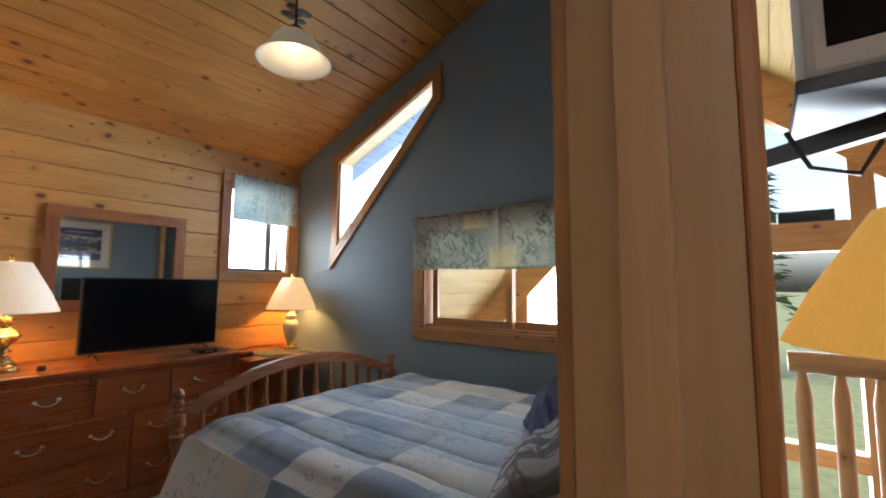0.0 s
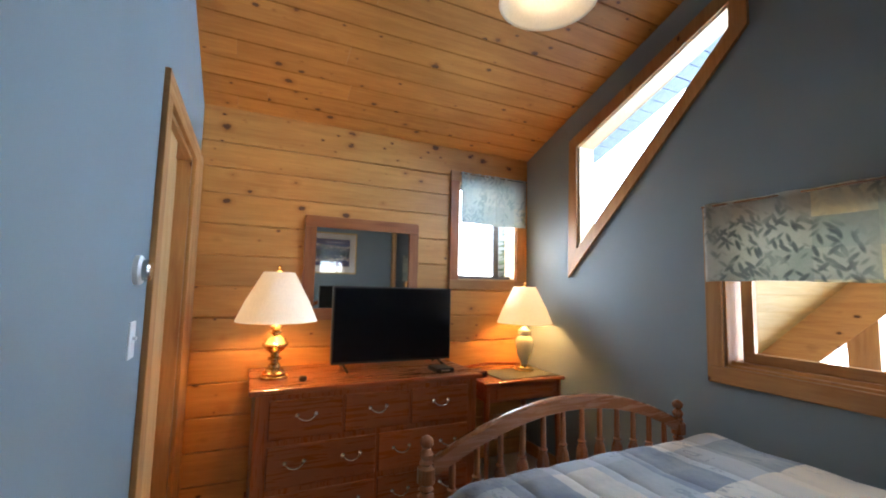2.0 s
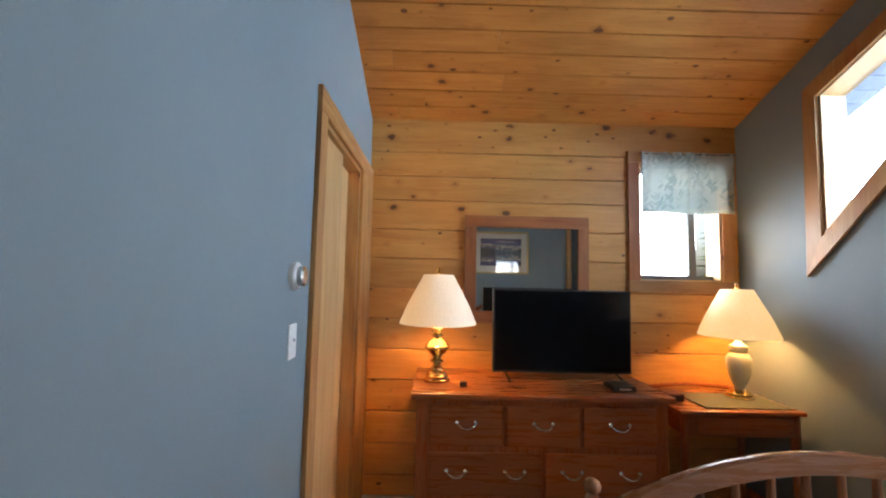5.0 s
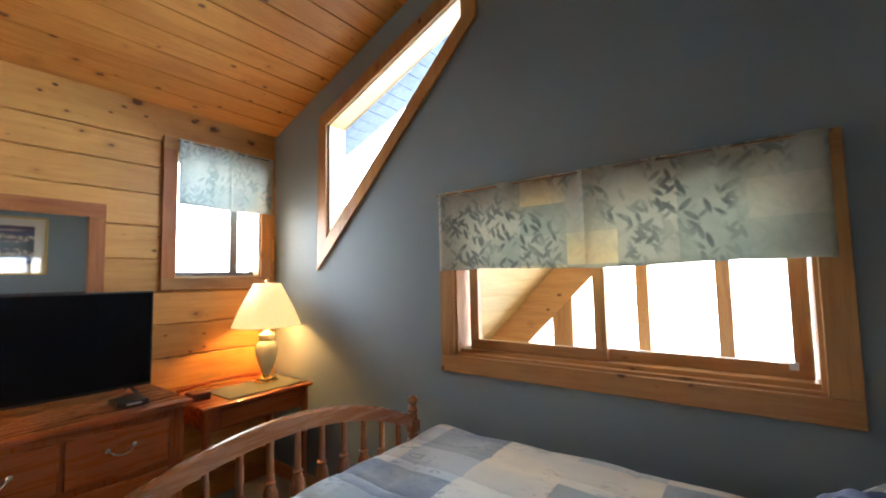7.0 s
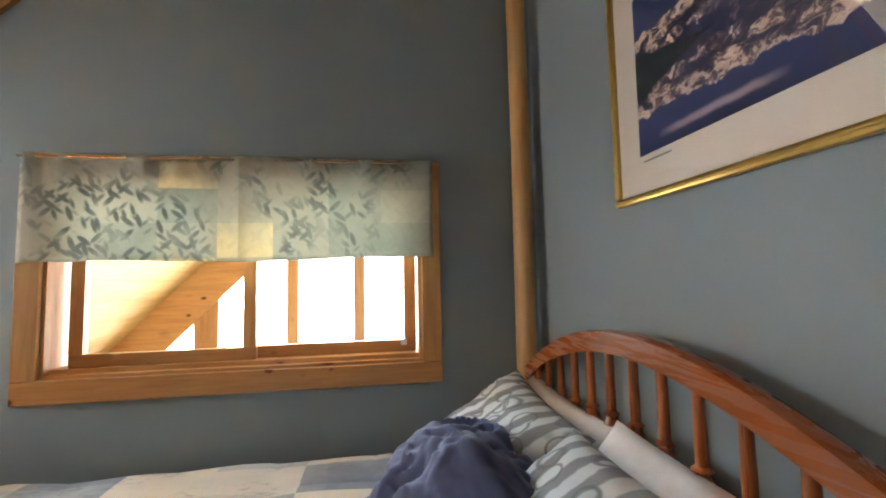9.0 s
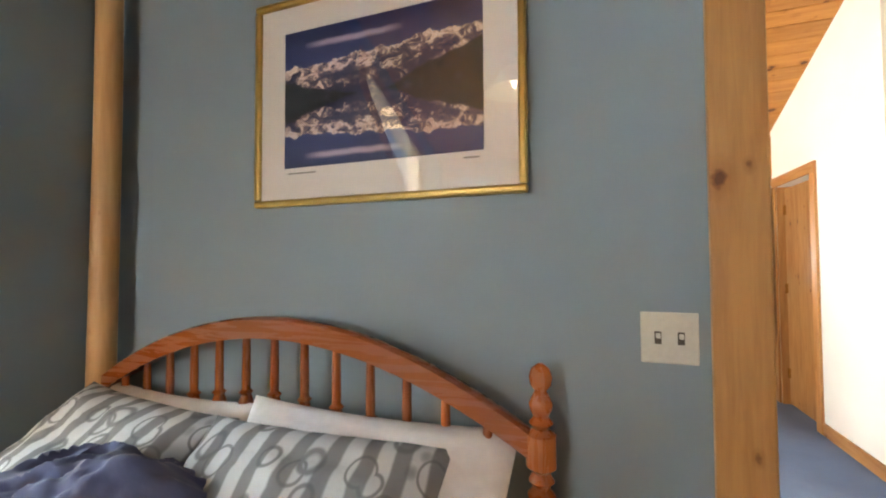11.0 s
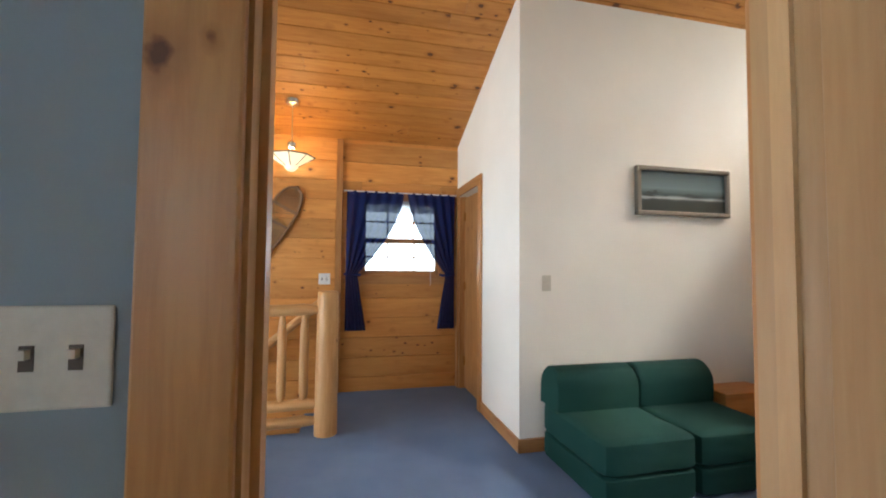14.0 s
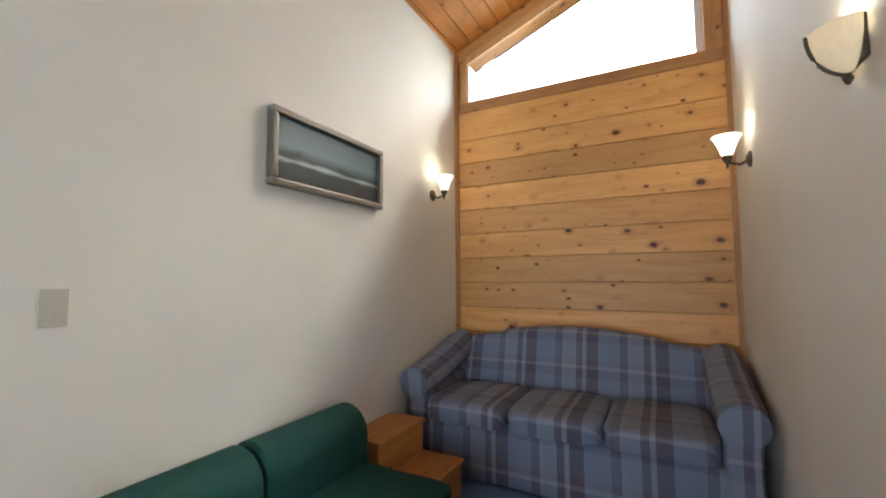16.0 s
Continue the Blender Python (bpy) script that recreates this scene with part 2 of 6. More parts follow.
STAINED = shade_material("lit_cream_glass_panel", (0.80, 0.70, 0.52), (1.0, 0.72, 0.38), 0.28)
BULB = shade_material("lit_bulb", (0.9, 0.9, 0.85), (1.0, 0.85, 0.6), 3.0)


def quilt_material():
    m, nt, b = material("patchwork_cotton", 0.92)
    c = nt.nodes.new("ShaderNodeTexCoord").outputs["Object"]
    snap = nt.nodes.new("ShaderNodeVectorMath")
    snap.operation = "SNAP"
    snap.inputs[1].default_value = (0.30, 0.20, 9.0)
    warp = node(nt, "ShaderNodeMapping", Location=(0.05, 0.08, 4.0))
    nt.links.new(c, warp.inputs[0])
    nt.links.new(warp.outputs[0], snap.inputs[0])
    cell = nt.nodes.new("ShaderNodeTexWhiteNoise")
    nt.links.new(snap.outputs[0], cell.inputs["Vector"])
    blues = ramp(nt, cell.outputs["Value"], ((0.0, (0.24, 0.29, 0.37)), (0.18, (0.42, 0.47, 0.50)), (0.38, (0.70, 0.67, 0.61)), (0.58, (0.31, 0.36, 0.41)), (0.72, (0.74, 0.69, 0.60)), (0.88, (0.48, 0.53, 0.57))))
    blues.node.color_ramp.interpolation = "CONSTANT"
    leaf = noise_of(nt, coords(nt, (1.0, 2.2, 1.0)), 15.0, 2.0, 0.5, 1.4)
    ink = ramp(nt, leaf, ((0.58, (0, 0, 0)), (0.62, (0.6, 0.6, 0.6)), (0.70, (0.5, 0.5, 0.5))))
    where = noise_of(nt, coords(nt), 3.2, 1.0)
    ink = maths(nt, "MULTIPLY", ink, ramp(nt, where, ((0.46, (0, 0, 0)), (0.56, (1, 1, 1)))))
    fade = noise_of(nt, coords(nt), 5.0, 4.0)
    blues = mixed(nt, ramp(nt, fade, ((0.4, (0, 0, 0)), (0.65, (0.55, 0.55, 0.55)))), blues, (0.52, 0.54, 0.55))
    colour = mixed(nt, ink, blues, (0.20, 0.25, 0.31))
    nt.links.new(colour, b.inputs["Base Color"])
    bump(nt, b, noise_of(nt, coords(nt), 45.0, 4.0), 0.35, 0.006)
    return m


QUILT = quilt_material()


def printed(name, ground, second, pale, ink, cell):
    """Cotton print of soft squares with sprays of leaves."""
    m, nt, b = material(name, 0.92)
    c = nt.nodes.new("ShaderNodeTexCoord").outputs["Object"]
    snap = nt.nodes.new("ShaderNodeVectorMath")
    snap.operation = "SNAP"
    snap.inputs[1].default_value = cell
    soft = nt.nodes.new("ShaderNodeVectorMath")
    soft.inputs[1].default_value = (0.05, 0.07, 0.04)
    nt.links.new(c, soft.inputs[0])
    nt.links.new(soft.outputs[0], snap.inputs[0])
    white = nt.nodes.new("ShaderNodeTexWhiteNoise")
    nt.links.new(snap.outputs[0], white.inputs["Vector"])
    base = ramp(nt, white.outputs["Value"], ((0.0, ground), (0.4, second), (0.68, pale), (0.84, ground)))
    base.node.color_ramp.interpolation = "CONSTANT"
    cloud = noise_of(nt, coords(nt), 7.0, 3.0)
    base = mixed(nt, ramp(nt, cloud, ((0.4, (0, 0, 0)), (0.7, (0.7, 0.7, 0.7)))), base, ground)
    sprays = 0.0
    for turn, shift in ((0.75, 0.0), (-0.65, 3.3), (1.9, 7.7)):
        twist = nt.nodes.new("ShaderNodeVectorRotate")
        twist.inputs["Angle"].default_value = turn
        twist.inputs["Axis"].default_value = (1, 0, 0) if cell[0] > 1 else (0, 1, 0)
        nt.links.new(c, twist.inputs[0])
        mp = node(nt, "ShaderNodeMapping", Location=(shift, shift, shift), Scale=(11, 11, 34))
        nt.links.new(twist.outputs[0], mp.inputs[0])
        w = node(nt, "ShaderNodeTexVoronoi", Scale=1.0)
        nt.links.new(mp.outputs[0], w.inputs["Vector"])
        k = ramp(nt, w.outputs["Distance"], ((0.25, (0.8,) * 3), (0.40, (0, 0, 0))))
        sprays = maths(nt, "MAXIMUM", sprays, maths(nt, "MULTIPLY", k, 1.0))
    where = ramp(nt, noise_of(nt, coords(nt), 4.5, 2.0), ((0.42, (0.12,) * 3), (0.56, (1, 1, 1))))
    leaf = maths(nt, "MULTIPLY", sprays, where)
    nt.links.new(mixed(nt, leaf, base, ink), b.inputs["Base Color"])
    glow = nt.nodes.new("ShaderNodeBsdfTranslucent")
    blend = nt.nodes.new("ShaderNodeMixShader")
    blend.inputs[0].default_value = 0.4
    nt.links.new(b.inputs["Base Color"].links[0].from_socket, glow.inputs[0])
    nt.links.new(b.outputs[0], blend.inputs[1])
    nt.links.new(glow.outputs[0], blend.inputs[2])
    nt.links.new(blend.outputs[0], nt.nodes["Material Output"].inputs[0])
    bump(nt, b, noise_of(nt, coords(nt), 30.0, 4.0), 0.3, 0.006)
    return m


VALANCE = printed("leaf_print_valance_cotton", (0.50, 0.49, 0.41), (0.40, 0.42, 0.36), (0.72, 0.63, 0.42), (0.17, 0.195, 0.19), (0.21, 5.0, 0.135))
VALANCE_W = printed("pale_leaf_print_cotton", (0.56, 0.60, 0.58), (0.48, 0.54, 0.54), (0.64, 0.62, 0.54), (0.32, 0.40, 0.42), (5.0, 0.2, 0.14))


def pillow_print():
    m, nt, b = material("grey_scroll_print_cotton", 0.9)
    v = coords(nt)
    w = nt.nodes.new("ShaderNodeTexWave")
    w.inputs["Scale"].default_value, w.inputs["Distortion"].default_value, w.inputs["Detail"].default_value = 4.2, 1.8, 1.0
    w.bands_direction = "Y"
    nt.links.new(v, w.inputs["Vector"])
    stripe = ramp(nt, w.outputs["Fac"], ((0.36, (0.22, 0.225, 0.225)), (0.60, (0.54, 0.56, 0.56))))
    ring = 0.0
    for size, shift in ((9.0, 0.0), (12.0, 4.0)):
        mp = node(nt, "ShaderNodeMapping", Location=(shift, shift, shift), Scale=(size * 0.8, size, 1.0))
        nt.links.new(v, mp.inputs[0])
        cell = node(nt, "ShaderNodeTexVoronoi", Scale=1.0, Randomness=0.8)
        nt.links.new(mp.outputs[0], cell.inputs["Vector"])
        gap = maths(nt, "ABSOLUTE", maths(nt, "SUBTRACT", cell.outputs["Distance"], 0.36))
        ring = maths(nt, "MAXIMUM", ring, ramp(nt, gap, ((0.016, (0.8, 0.8, 0.8)), (0.05, (0, 0, 0)))))
    nt.links.new(mixed(nt, ring, stripe, (0.15, 0.155, 0.16)), b.inputs["Base Color"])
    bump(nt, b, noise_of(nt, v, 25.0, 4.0), 0.3, 0.008)
    return m


SCROLL = pillow_print()
NAVY = plain("navy_fleece", (0.075, 0.088, 0.175), 0.95, grain=45.0, depth=0.6)
NAVY.node_tree.nodes["Principled BSDF"].inputs["Sheen Weight"].default_value = 0.15
GREEN = plain("dark_green_twill", (0.008, 0.048, 0.040), 0.85, grain=500.0, depth=0.3)
GREEN.node_tree.nodes["Principled BSDF"].inputs["Specular IOR Level"].default_value = 0.2
CURTAIN, _nt, _b = material("navy_voile", 0.8, 0.0, (0.005, 0.014, 0.075))
_b.inputs["Specular IOR Level"].default_value = 0.1
_b.inputs["Alpha"].default_value = 0.945


def plaid_material():
    m, nt, b = material("blue_plaid_upholstery", 0.92)
    c = nt.nodes.new("ShaderNodeTexCoord").outputs["Object"]
    sep = nt.nodes.new("ShaderNodeSeparateXYZ")
    nt.links.new(c, sep.inputs[0])
    x = maths(nt, "MULTIPLY", sep.outputs[0], 1.0)
    u = maths(nt, "FRACT", maths(nt, "MULTIPLY", maths(nt, "ADD", x, 10.0), 2.3))
    yz = maths(nt, "ADD", sep.outputs[1], maths(nt, "MULTIPLY", sep.outputs[2], -1.0))
    v = maths(nt, "FRACT", maths(nt, "MULTIPLY", maths(nt, "ADD", yz, 20.0), 3.4))
    cols = ((0.0, (0.19, 0.24, 0.36)), (0.32, (0.07, 0.06, 0.095)), (0.50, (0.27, 0.29, 0.36)), (0.56, (0.09, 0.085, 0.13)), (0.66, (0.23, 0.28, 0.38)), (0.84, (0.28, 0.30, 0.37)), (0.88, (0.11, 0.12, 0.19)))
    a = ramp(nt, u, cols)
    a.node.color_ramp.interpolation = "CONSTANT"
    d = ramp(nt, v, ((0.0, (0.17, 0.21, 0.30)), (0.5, (0.17, 0.14, 0.18)), (0.66, (0.33, 0.34, 0.39)), (0.74, (0.10, 0.105, 0.16))))
    d.node.color_ramp.interpolation = "CONSTANT"
    weave = noise_of(nt, coords(nt), 380.0, 2.0)
    colour = mixed(nt, 0.36, a, d)
    colour = mixed(nt, maths(nt, "MULTIPLY", weave, 0.16), colour, (0.36, 0.36, 0.40))
    nt.links.new(colour, b.inputs["Base Color"])
    bump(nt, b, weave, 0.4, 0.004)
    return m


PLAID = plaid_material()


def landscape(name, mirrored):
    """A printed or painted landscape on a flat sheet: sky above, peaks, dark slopes, and their reflection."""
    m, nt, b = material(name, 0.35)
    c = nt.nodes.new("ShaderNodeTexCoord").outputs["Generated"]
    sep = nt.nodes.new("ShaderNodeSeparateXYZ")
    nt.links.new(c, sep.inputs[0])
    u, h = sep.outputs[1], sep.outputs[2]
    if mirrored:
        up = maths(nt, "ABSOLUTE", maths(nt, "SUBTRACT", h, 0.48))
        comb = nt.nodes.new("ShaderNodeCombineXYZ")
        nt.links.new(u, comb.inputs[0])
        nt.links.new(up, comb.inputs[1])
        line = nt.nodes.new("ShaderNodeCombineXYZ")
        nt.links.new(u, line.inputs[0])
        ridge = noise_of(nt, line.outputs[0], 6.0, 6.0, 0.62)
        rock = noise_of(nt, comb.outputs[0], 16.0, 7.0, 0.7, 0.8)
        crest = maths(nt, "ADD", maths(nt, "MULTIPLY", ridge, 0.24), maths(nt, "ADD", 0.12, maths(nt, "MULTIPLY", maths(nt, "SUBTRACT", 1.0, u), 0.10)))
        depth = maths(nt, "SUBTRACT", crest, up)
        inpeak = ramp(nt, depth, ((0.0, (0, 0, 0)), (0.008, (1, 1, 1))))
        lit = maths(nt, "SUBTRACT", rock, maths(nt, "MULTIPLY", depth, 0.75))
        snow = ramp(nt, lit, ((0.36, (0.03, 0.032, 0.085)), (0.45, (0.16, 0.11, 0.14)), (0.50, (0.66, 0.47, 0.37)), (0.64, (0.82, 0.72, 0.66))))
        skyc = ramp(nt, up, ((0.26, (0.035, 0.05, 0.16)), (0.50, (0.012, 0.018, 0.085))))
        col = mixed(nt, inpeak, skyc, snow)
        slope = maths(nt, "MAXIMUM", maths(nt, "MULTIPLY", maths(nt, "SUBTRACT", 0.46, u), 0.52), maths(nt, "MULTIPLY", maths(nt, "SUBTRACT", u, 0.62), 0.38))
        hill = maths(nt, "ADD", slope, maths(nt, "MULTIPLY", maths(nt, "SUBTRACT", ridge, 0.45), 0.16))
        inhill = ramp(nt, maths(nt, "SUBTRACT", hill, up), ((0.0, (0, 0, 0)), (0.012, (1, 1, 1))))
        col = mixed(nt, inhill, col, ramp(nt, rock, ((0.5, (0.012, 0.016, 0.020)), (0.68, (0.045, 0.05, 0.075)))))
        bend = maths(nt, "ADD", up, maths(nt, "MULTIPLY", ridge, 0.05))
        band = ramp(nt, maths(nt, "ABSOLUTE", maths(nt, "SUBTRACT", bend, 0.425)), ((0.008, (1, 1, 1)), (0.03, (0, 0, 0))))
        span = ramp(nt, maths(nt, "ABSOLUTE", maths(nt, "SUBTRACT", u, 0.62)), ((0.16, (0.85, 0.85, 0.85)), (0.27, (0, 0, 0))))
        col = mixed(nt, maths(nt, "MULTIPLY", band, span), col, (0.50, 0.38, 0.44))
    else:
        comb = nt.nodes.new("ShaderNodeCombineXYZ")
        nt.links.new(u, comb.inputs[0])
        nt.links.new(maths(nt, "MULTIPLY", h, 2.2), comb.inputs[1])
        f = noise_of(nt, comb.outputs[0], 4.0, 5.0, 0.6)
        col = ramp(nt, h, ((0.0, (0.012, 0.03, 0.034)), (0.32, (0.06, 0.12, 0.135)), (0.42, (0.03, 0.065, 0.072)), (0.58, (0.12, 0.20, 0.22)), (1.0, (0.03, 0.065, 0.085))))
        trees = ramp(nt, maths(nt, "SUBTRACT", maths(nt, "MULTIPLY", f, 0.9), h), ((0.02, (0, 0, 0)), (0.09, (0.9, 0.9, 0.9))))
        col = mixed(nt, trees, col, (0.02, 0.035, 0.035))
        river = ramp(nt, maths(nt, "ADD", maths(nt, "ABSOLUTE", maths(nt, "SUBTRACT", h, 0.34)), maths(nt, "MULTIPLY", f, 0.12)), ((0.06, (0.85, 0.85, 0.85)), (0.11, (0, 0, 0))))
        col = mixed(nt, river, col, (0.36, 0.44, 0.46))
    nt.links.new(col, b.inputs["Base Color"])
    b.inputs["Coat Weight"].default_value = 0.0 if mirrored else 0.08
    b.inputs["Coat Roughness"].default_value = 0.06
    return m


PRINT, PAINTING = landscape("mountain_print", True), landscape("dusk_river_painting", False)


def foliage(name, a, c):
    m, nt, b = material(name, 0.8)
    nt.links.new(ramp(nt, noise_of(nt, coords(nt), 3.0, 5.0), ((0.3, a), (0.7, c))), b.inputs["Base Color"])
    return m


LEAF = foliage("needle_green", (0.04, 0.07, 0.035), (0.10, 0.14, 0.07))
BARK = foliage("grey_bark", (0.10, 0.09, 0.08), (0.2, 0.18, 0.16))
GRASS = foliage("meadow_grass", (0.07, 0.10, 0.04), (0.16, 0.17, 0.08))

# ---- building helpers ----


def part(name, bm, mat, parent=None, label="", smooth=False, bevel=0.0):
    """Links a bmesh as one mesh object, under a thing or a part."""
    bmesh.ops.recalc_face_normals(bm, faces=bm.faces)
    me = bpy.data.meshes.new(name)
    bm.to_mesh(me)
    bm.free()
    me.materials.append(mat)
    if smooth:
        me.polygons.foreach_set("use_smooth", [True] * len(me.polygons))
        me.set_sharp_from_angle(angle=radians(40))
    ob = new(name, me)
    if parent:
        ob.parent = parent
    if label:
        ob["label"] = label
    if bevel:
        mod = ob.modifiers.new("edge", "BEVEL")
        mod.width, mod.segments, mod.limit_method = bevel, 2, "ANGLE"
    return ob


def thing(name, label, category, group="", kind=""):
    return tagged(new(name), label, category, group, kind)


def hexa(bm, pts):
    """A block from eight corners: four below, four above, both going round the same way."""
    v = [bm.verts.new(p) for p in pts]
    for f in ((3, 2, 1, 0), (4, 5, 6, 7), (0, 1, 5, 4), (1, 2, 6, 5), (2, 3, 7, 6), (3, 0, 4, 7)):
        bm.faces.new([v[i] for i in f])


def box(x0, x1, y0, y1, z0, z1, bm=None):
    bm = bm or bmesh.new()
    hexa(bm, [(x0, y0, z0), (x1, y0, z0), (x1, y1, z0), (x0, y1, z0), (x0, y0, z1), (x1, y0, z1), (x1, y1, z1), (x0, y1, z1)])
    return bm


def column(bm, axis, a0, a1, t0, t1, low, high):
    """A wall piece between a0 and a1 along an axis, thick from t0 to t1, with straight sloping bottom and top."""
    lo = low if isinstance(low, tuple) else (low, low)
    hi = high if isinstance(high, tuple) else (high, high)
    if axis == "x":
        q = [(a0, t0), (a1, t0), (a1, t1), (a0, t1)]
    else:
        q = [(t0, a0), (t0, a1), (t1, a1), (t1, a0)]
    k = (0, 1, 1, 0)
    hexa(bm, [(*p, lo[i]) for p, i in zip(q, k)] + [(*p, hi[i]) for p, i in zip(q, k)])


def bar(p, q, width, depth, normal, bm=None):
    """A straight board from p to q: width across, depth along the normal."""
    bm = bm or bmesh.new()
    p, q, n = Vector(p), Vector(q), Vector(normal).normalized()
    s = (q - p).cross(n).normalized() * width / 2
    d = n * depth
    hexa(bm, [p - s, p + s, q + s, q - s, p - s + d, p + s + d, q + s + d, q - s + d])
    return bm


def lathe(profile, x=0, y=0, z=0, seg=20, bm=None, cap=True):
    """A turned body round an upright axis: profile of (radius, height) from below."""
    bm = bm or bmesh.new()
    rings = []
    for r, h in profile:
        rings.append([bm.verts.new((x + r * math.cos(2 * math.pi * i / seg), y + r * math.sin(2 * math.pi * i / seg), z + h)) for i in range(seg)])
    for a, b in zip(rings, rings[1:]):
        for i in range(seg):
            bm.faces.new((a[i], a[(i + 1) % seg], b[(i + 1) % seg], b[i]))
    if cap:
        bm.faces.new(rings[0][::-1])
        bm.faces.new(rings[-1])
    return bm


def tube(points, radius, seg=10, bm=None):
    """A round bar along points; radius may be a list."""
    bm = bm or bmesh.new()
    pts = [Vector(p) for p in points]
    rings = []
    for i, p in enumerate(pts):
        d = (pts[min(i + 1, len(pts) - 1)] - pts[max(i - 1, 0)]).normalized()
        up = Vector((0, 0, 1)) if abs(d.z) < 0.9 else Vector((1, 0, 0))
        s = d.cross(up).normalized()
        u = s.cross(d)
        r = radius[i] if isinstance(radius, (list, tuple)) else radius
        rings.append([bm.verts.new(p + (s * math.cos(2 * math.pi * k / seg) + u * math.sin(2 * math.pi * k / seg)) * r) for k in range(seg)])
    for a, b in zip(rings, rings[1:]):
        for i in range(seg):
            bm.faces.new((a[i], a[(i + 1) % seg], b[(i + 1) % seg], b[i]))
    bm.faces.new(rings[0][::-1])
    bm.faces.new(rings[-1])
    return bm


def grid(nu, nv, place, bm=None):
    bm = bm or bmesh.new()
    v = [[bm.verts.new(place(i / nu, j / nv)) for j in range(nv + 1)] for i in range(nu + 1)]
    for i in range(nu):
        for j in range(nv):
            bm.faces.new((v[i][j], v[i + 1][j], v[i + 1][j + 1], v[i][j + 1]))
    return bm


def thicken(ob, depth):
    mod = ob.modifiers.new("thickness", "SOLIDIFY")
    mod.thickness, mod.offset = depth, 0
    return ob


def cushion(size, at, puff=0.5, n=14, lump=0.012, seed=0.0, power=5.0):
    """A stuffed block: a rounded box of the size, middle at `at`, with softly uneven faces."""
    bm = bmesh.new()
    bmesh.ops.create_cube(bm, size=2)
    bmesh.ops.subdivide_edges(bm, edges=bm.edges, cuts=n, use_grid_fill=True)
    for v in bm.verts:
        p = v.co
        r = (abs(p.x) ** power + abs(p.y) ** power + abs(p.z) ** power) ** (1 / power)
        q = Vector((p.x, p.y, p.z)) / r
        w = noise.noise(Vector((q.x * 2.2 + seed, q.y * 2.2, q.z * 2.2))) * lump
        v.co = Vector((q.x * size[0] / 2, q.y * size[1] / 2, q.z * size[2] / 2)) + q.normalized() * w
    bmesh.ops.transform(bm, matrix=at, verts=bm.verts)
    return bm


# ---- the plan ----
W, N, S, E = -3.60, 3.107, 0.56, 0.0
LW, EW, AE, HY, SY = 0.13, 3.91, 2.217, -0.254, -3.25
RIDGE = 0.45


def roof(x):
    return 2.52 + 0.378 * (x - W) if x < RIDGE else 2.52 + 0.378 * (RIDGE - W) - 0.405 * (x - RIDGE)


# floors, the stair well left open
bm = box(W - 0.15, E + 0.0, S - 0.9, N + 0.15, -0.25, 0.0)
tagged(part("floor", bm, CARPET_PALE), "pale grey carpet of the bedroom", "carpet", kind="structure")
bm = box(0.0, 2.9, SY - 0.15, N + 0.05, -0.25, 0.0)
box(2.9, EW + 0.15, SY - 0.15, 1.06, -0.25, 0.0, bm)
tagged(part("floor_loft", bm, CARPET_BLUE), "blue cut-pile carpet of the loft", "carpet", kind="structure")

# ceilings: boards with open joints, running along the ridge


def board_ceiling(name, x0, x1, y0, y1, label, pitch=0.135):
    bm = bmesh.new()
    n = round(abs(x1 - x0) / pitch)
    rnd = random.Random(5)
    for i in range(n):
        a, b = x0 + (x1 - x0) * i / n, x0 + (x1 - x0) * (i + 1) / n
        g = 0.004 if b > a else -0.004
        cuts = [y0, y0 + (y1 - y0) * rnd.uniform(0.25, 0.75), y1]
        for c, d in zip(cuts, cuts[1:]):
            column(bm, "x", a + g, b - g, c + 0.001, d - 0.001, (roof(a + g), roof(b - g)), (roof(a + g) + 0.02, roof(b - g) + 0.02))
    column(bm, "x", min(x0, x1), max(x0, x1), y0, y1, (roof(min(x0, x1)) + 0.018, roof(max(x0, x1)) + 0.018), (roof(min(x0, x1)) + 0.2, roof(max(x0, x1)) + 0.2))
    tagged(part(name, bm, PINE_CEIL), label, "ceiling", kind="structure")


board_ceiling("ceiling", W - 0.15, RIDGE, SY - 0.1, N + 0.15, "sloping ceiling of knotty pine boards")
board_ceiling("ceiling_loft", RIDGE, EW + 0.15, SY - 0.1, N + 0.15, "sloping knotty pine ceiling over the loft")

# north wall with the trapezoid window and the wide sliding window
TB = lambda x: 1.47 + 0.973 * (x + 3.06) + 0.118
TT = lambda x: 2.525 + 0.40 * (x + 3.04) - 0.095
TX0, TX1 = -2.965, -1.835
NX0, NX1, NZ0, NZ1 = -1.93, -0.515, 1.005, 1.765
bm = bmesh.new()
R = lambda a, b: (roof(a) + 0.02, roof(b) + 0.02)
n0, n1 = N, N + 0.15
column(bm, "x", W - 0.15, TX0, n0, n1, -0.2, R(W - 0.15, TX0))
column(bm, "x", TX0, NX0, n0, n1, -0.2, (TB(TX0), TB(NX0)))
column(bm, "x", TX0, NX0, n0, n1, (TT(TX0), TT(NX0)), R(TX0, NX0))
column(bm, "x", NX0, TX1, n0, n1, -0.2, NZ0)
column(bm, "x", NX0, TX1, n0, n1, NZ1, (TB(NX0), TB(TX1)))
column(bm, "x", NX0, TX1, n0, n1, (TT(NX0), TT(TX1)), R(NX0, TX1))
column(bm, "x", TX1, NX1, n0, n1, -0.2, NZ0)
column(bm, "x", TX1, NX1, n0, n1, NZ1, R(TX1, NX1))
column(bm, "x", NX1, LW, n0, n1, -0.2, R(NX1, LW))
tagged(part("wall_north", bm, SLATE), "slate blue painted gable wall of the bedroom", "wall", kind="structure")

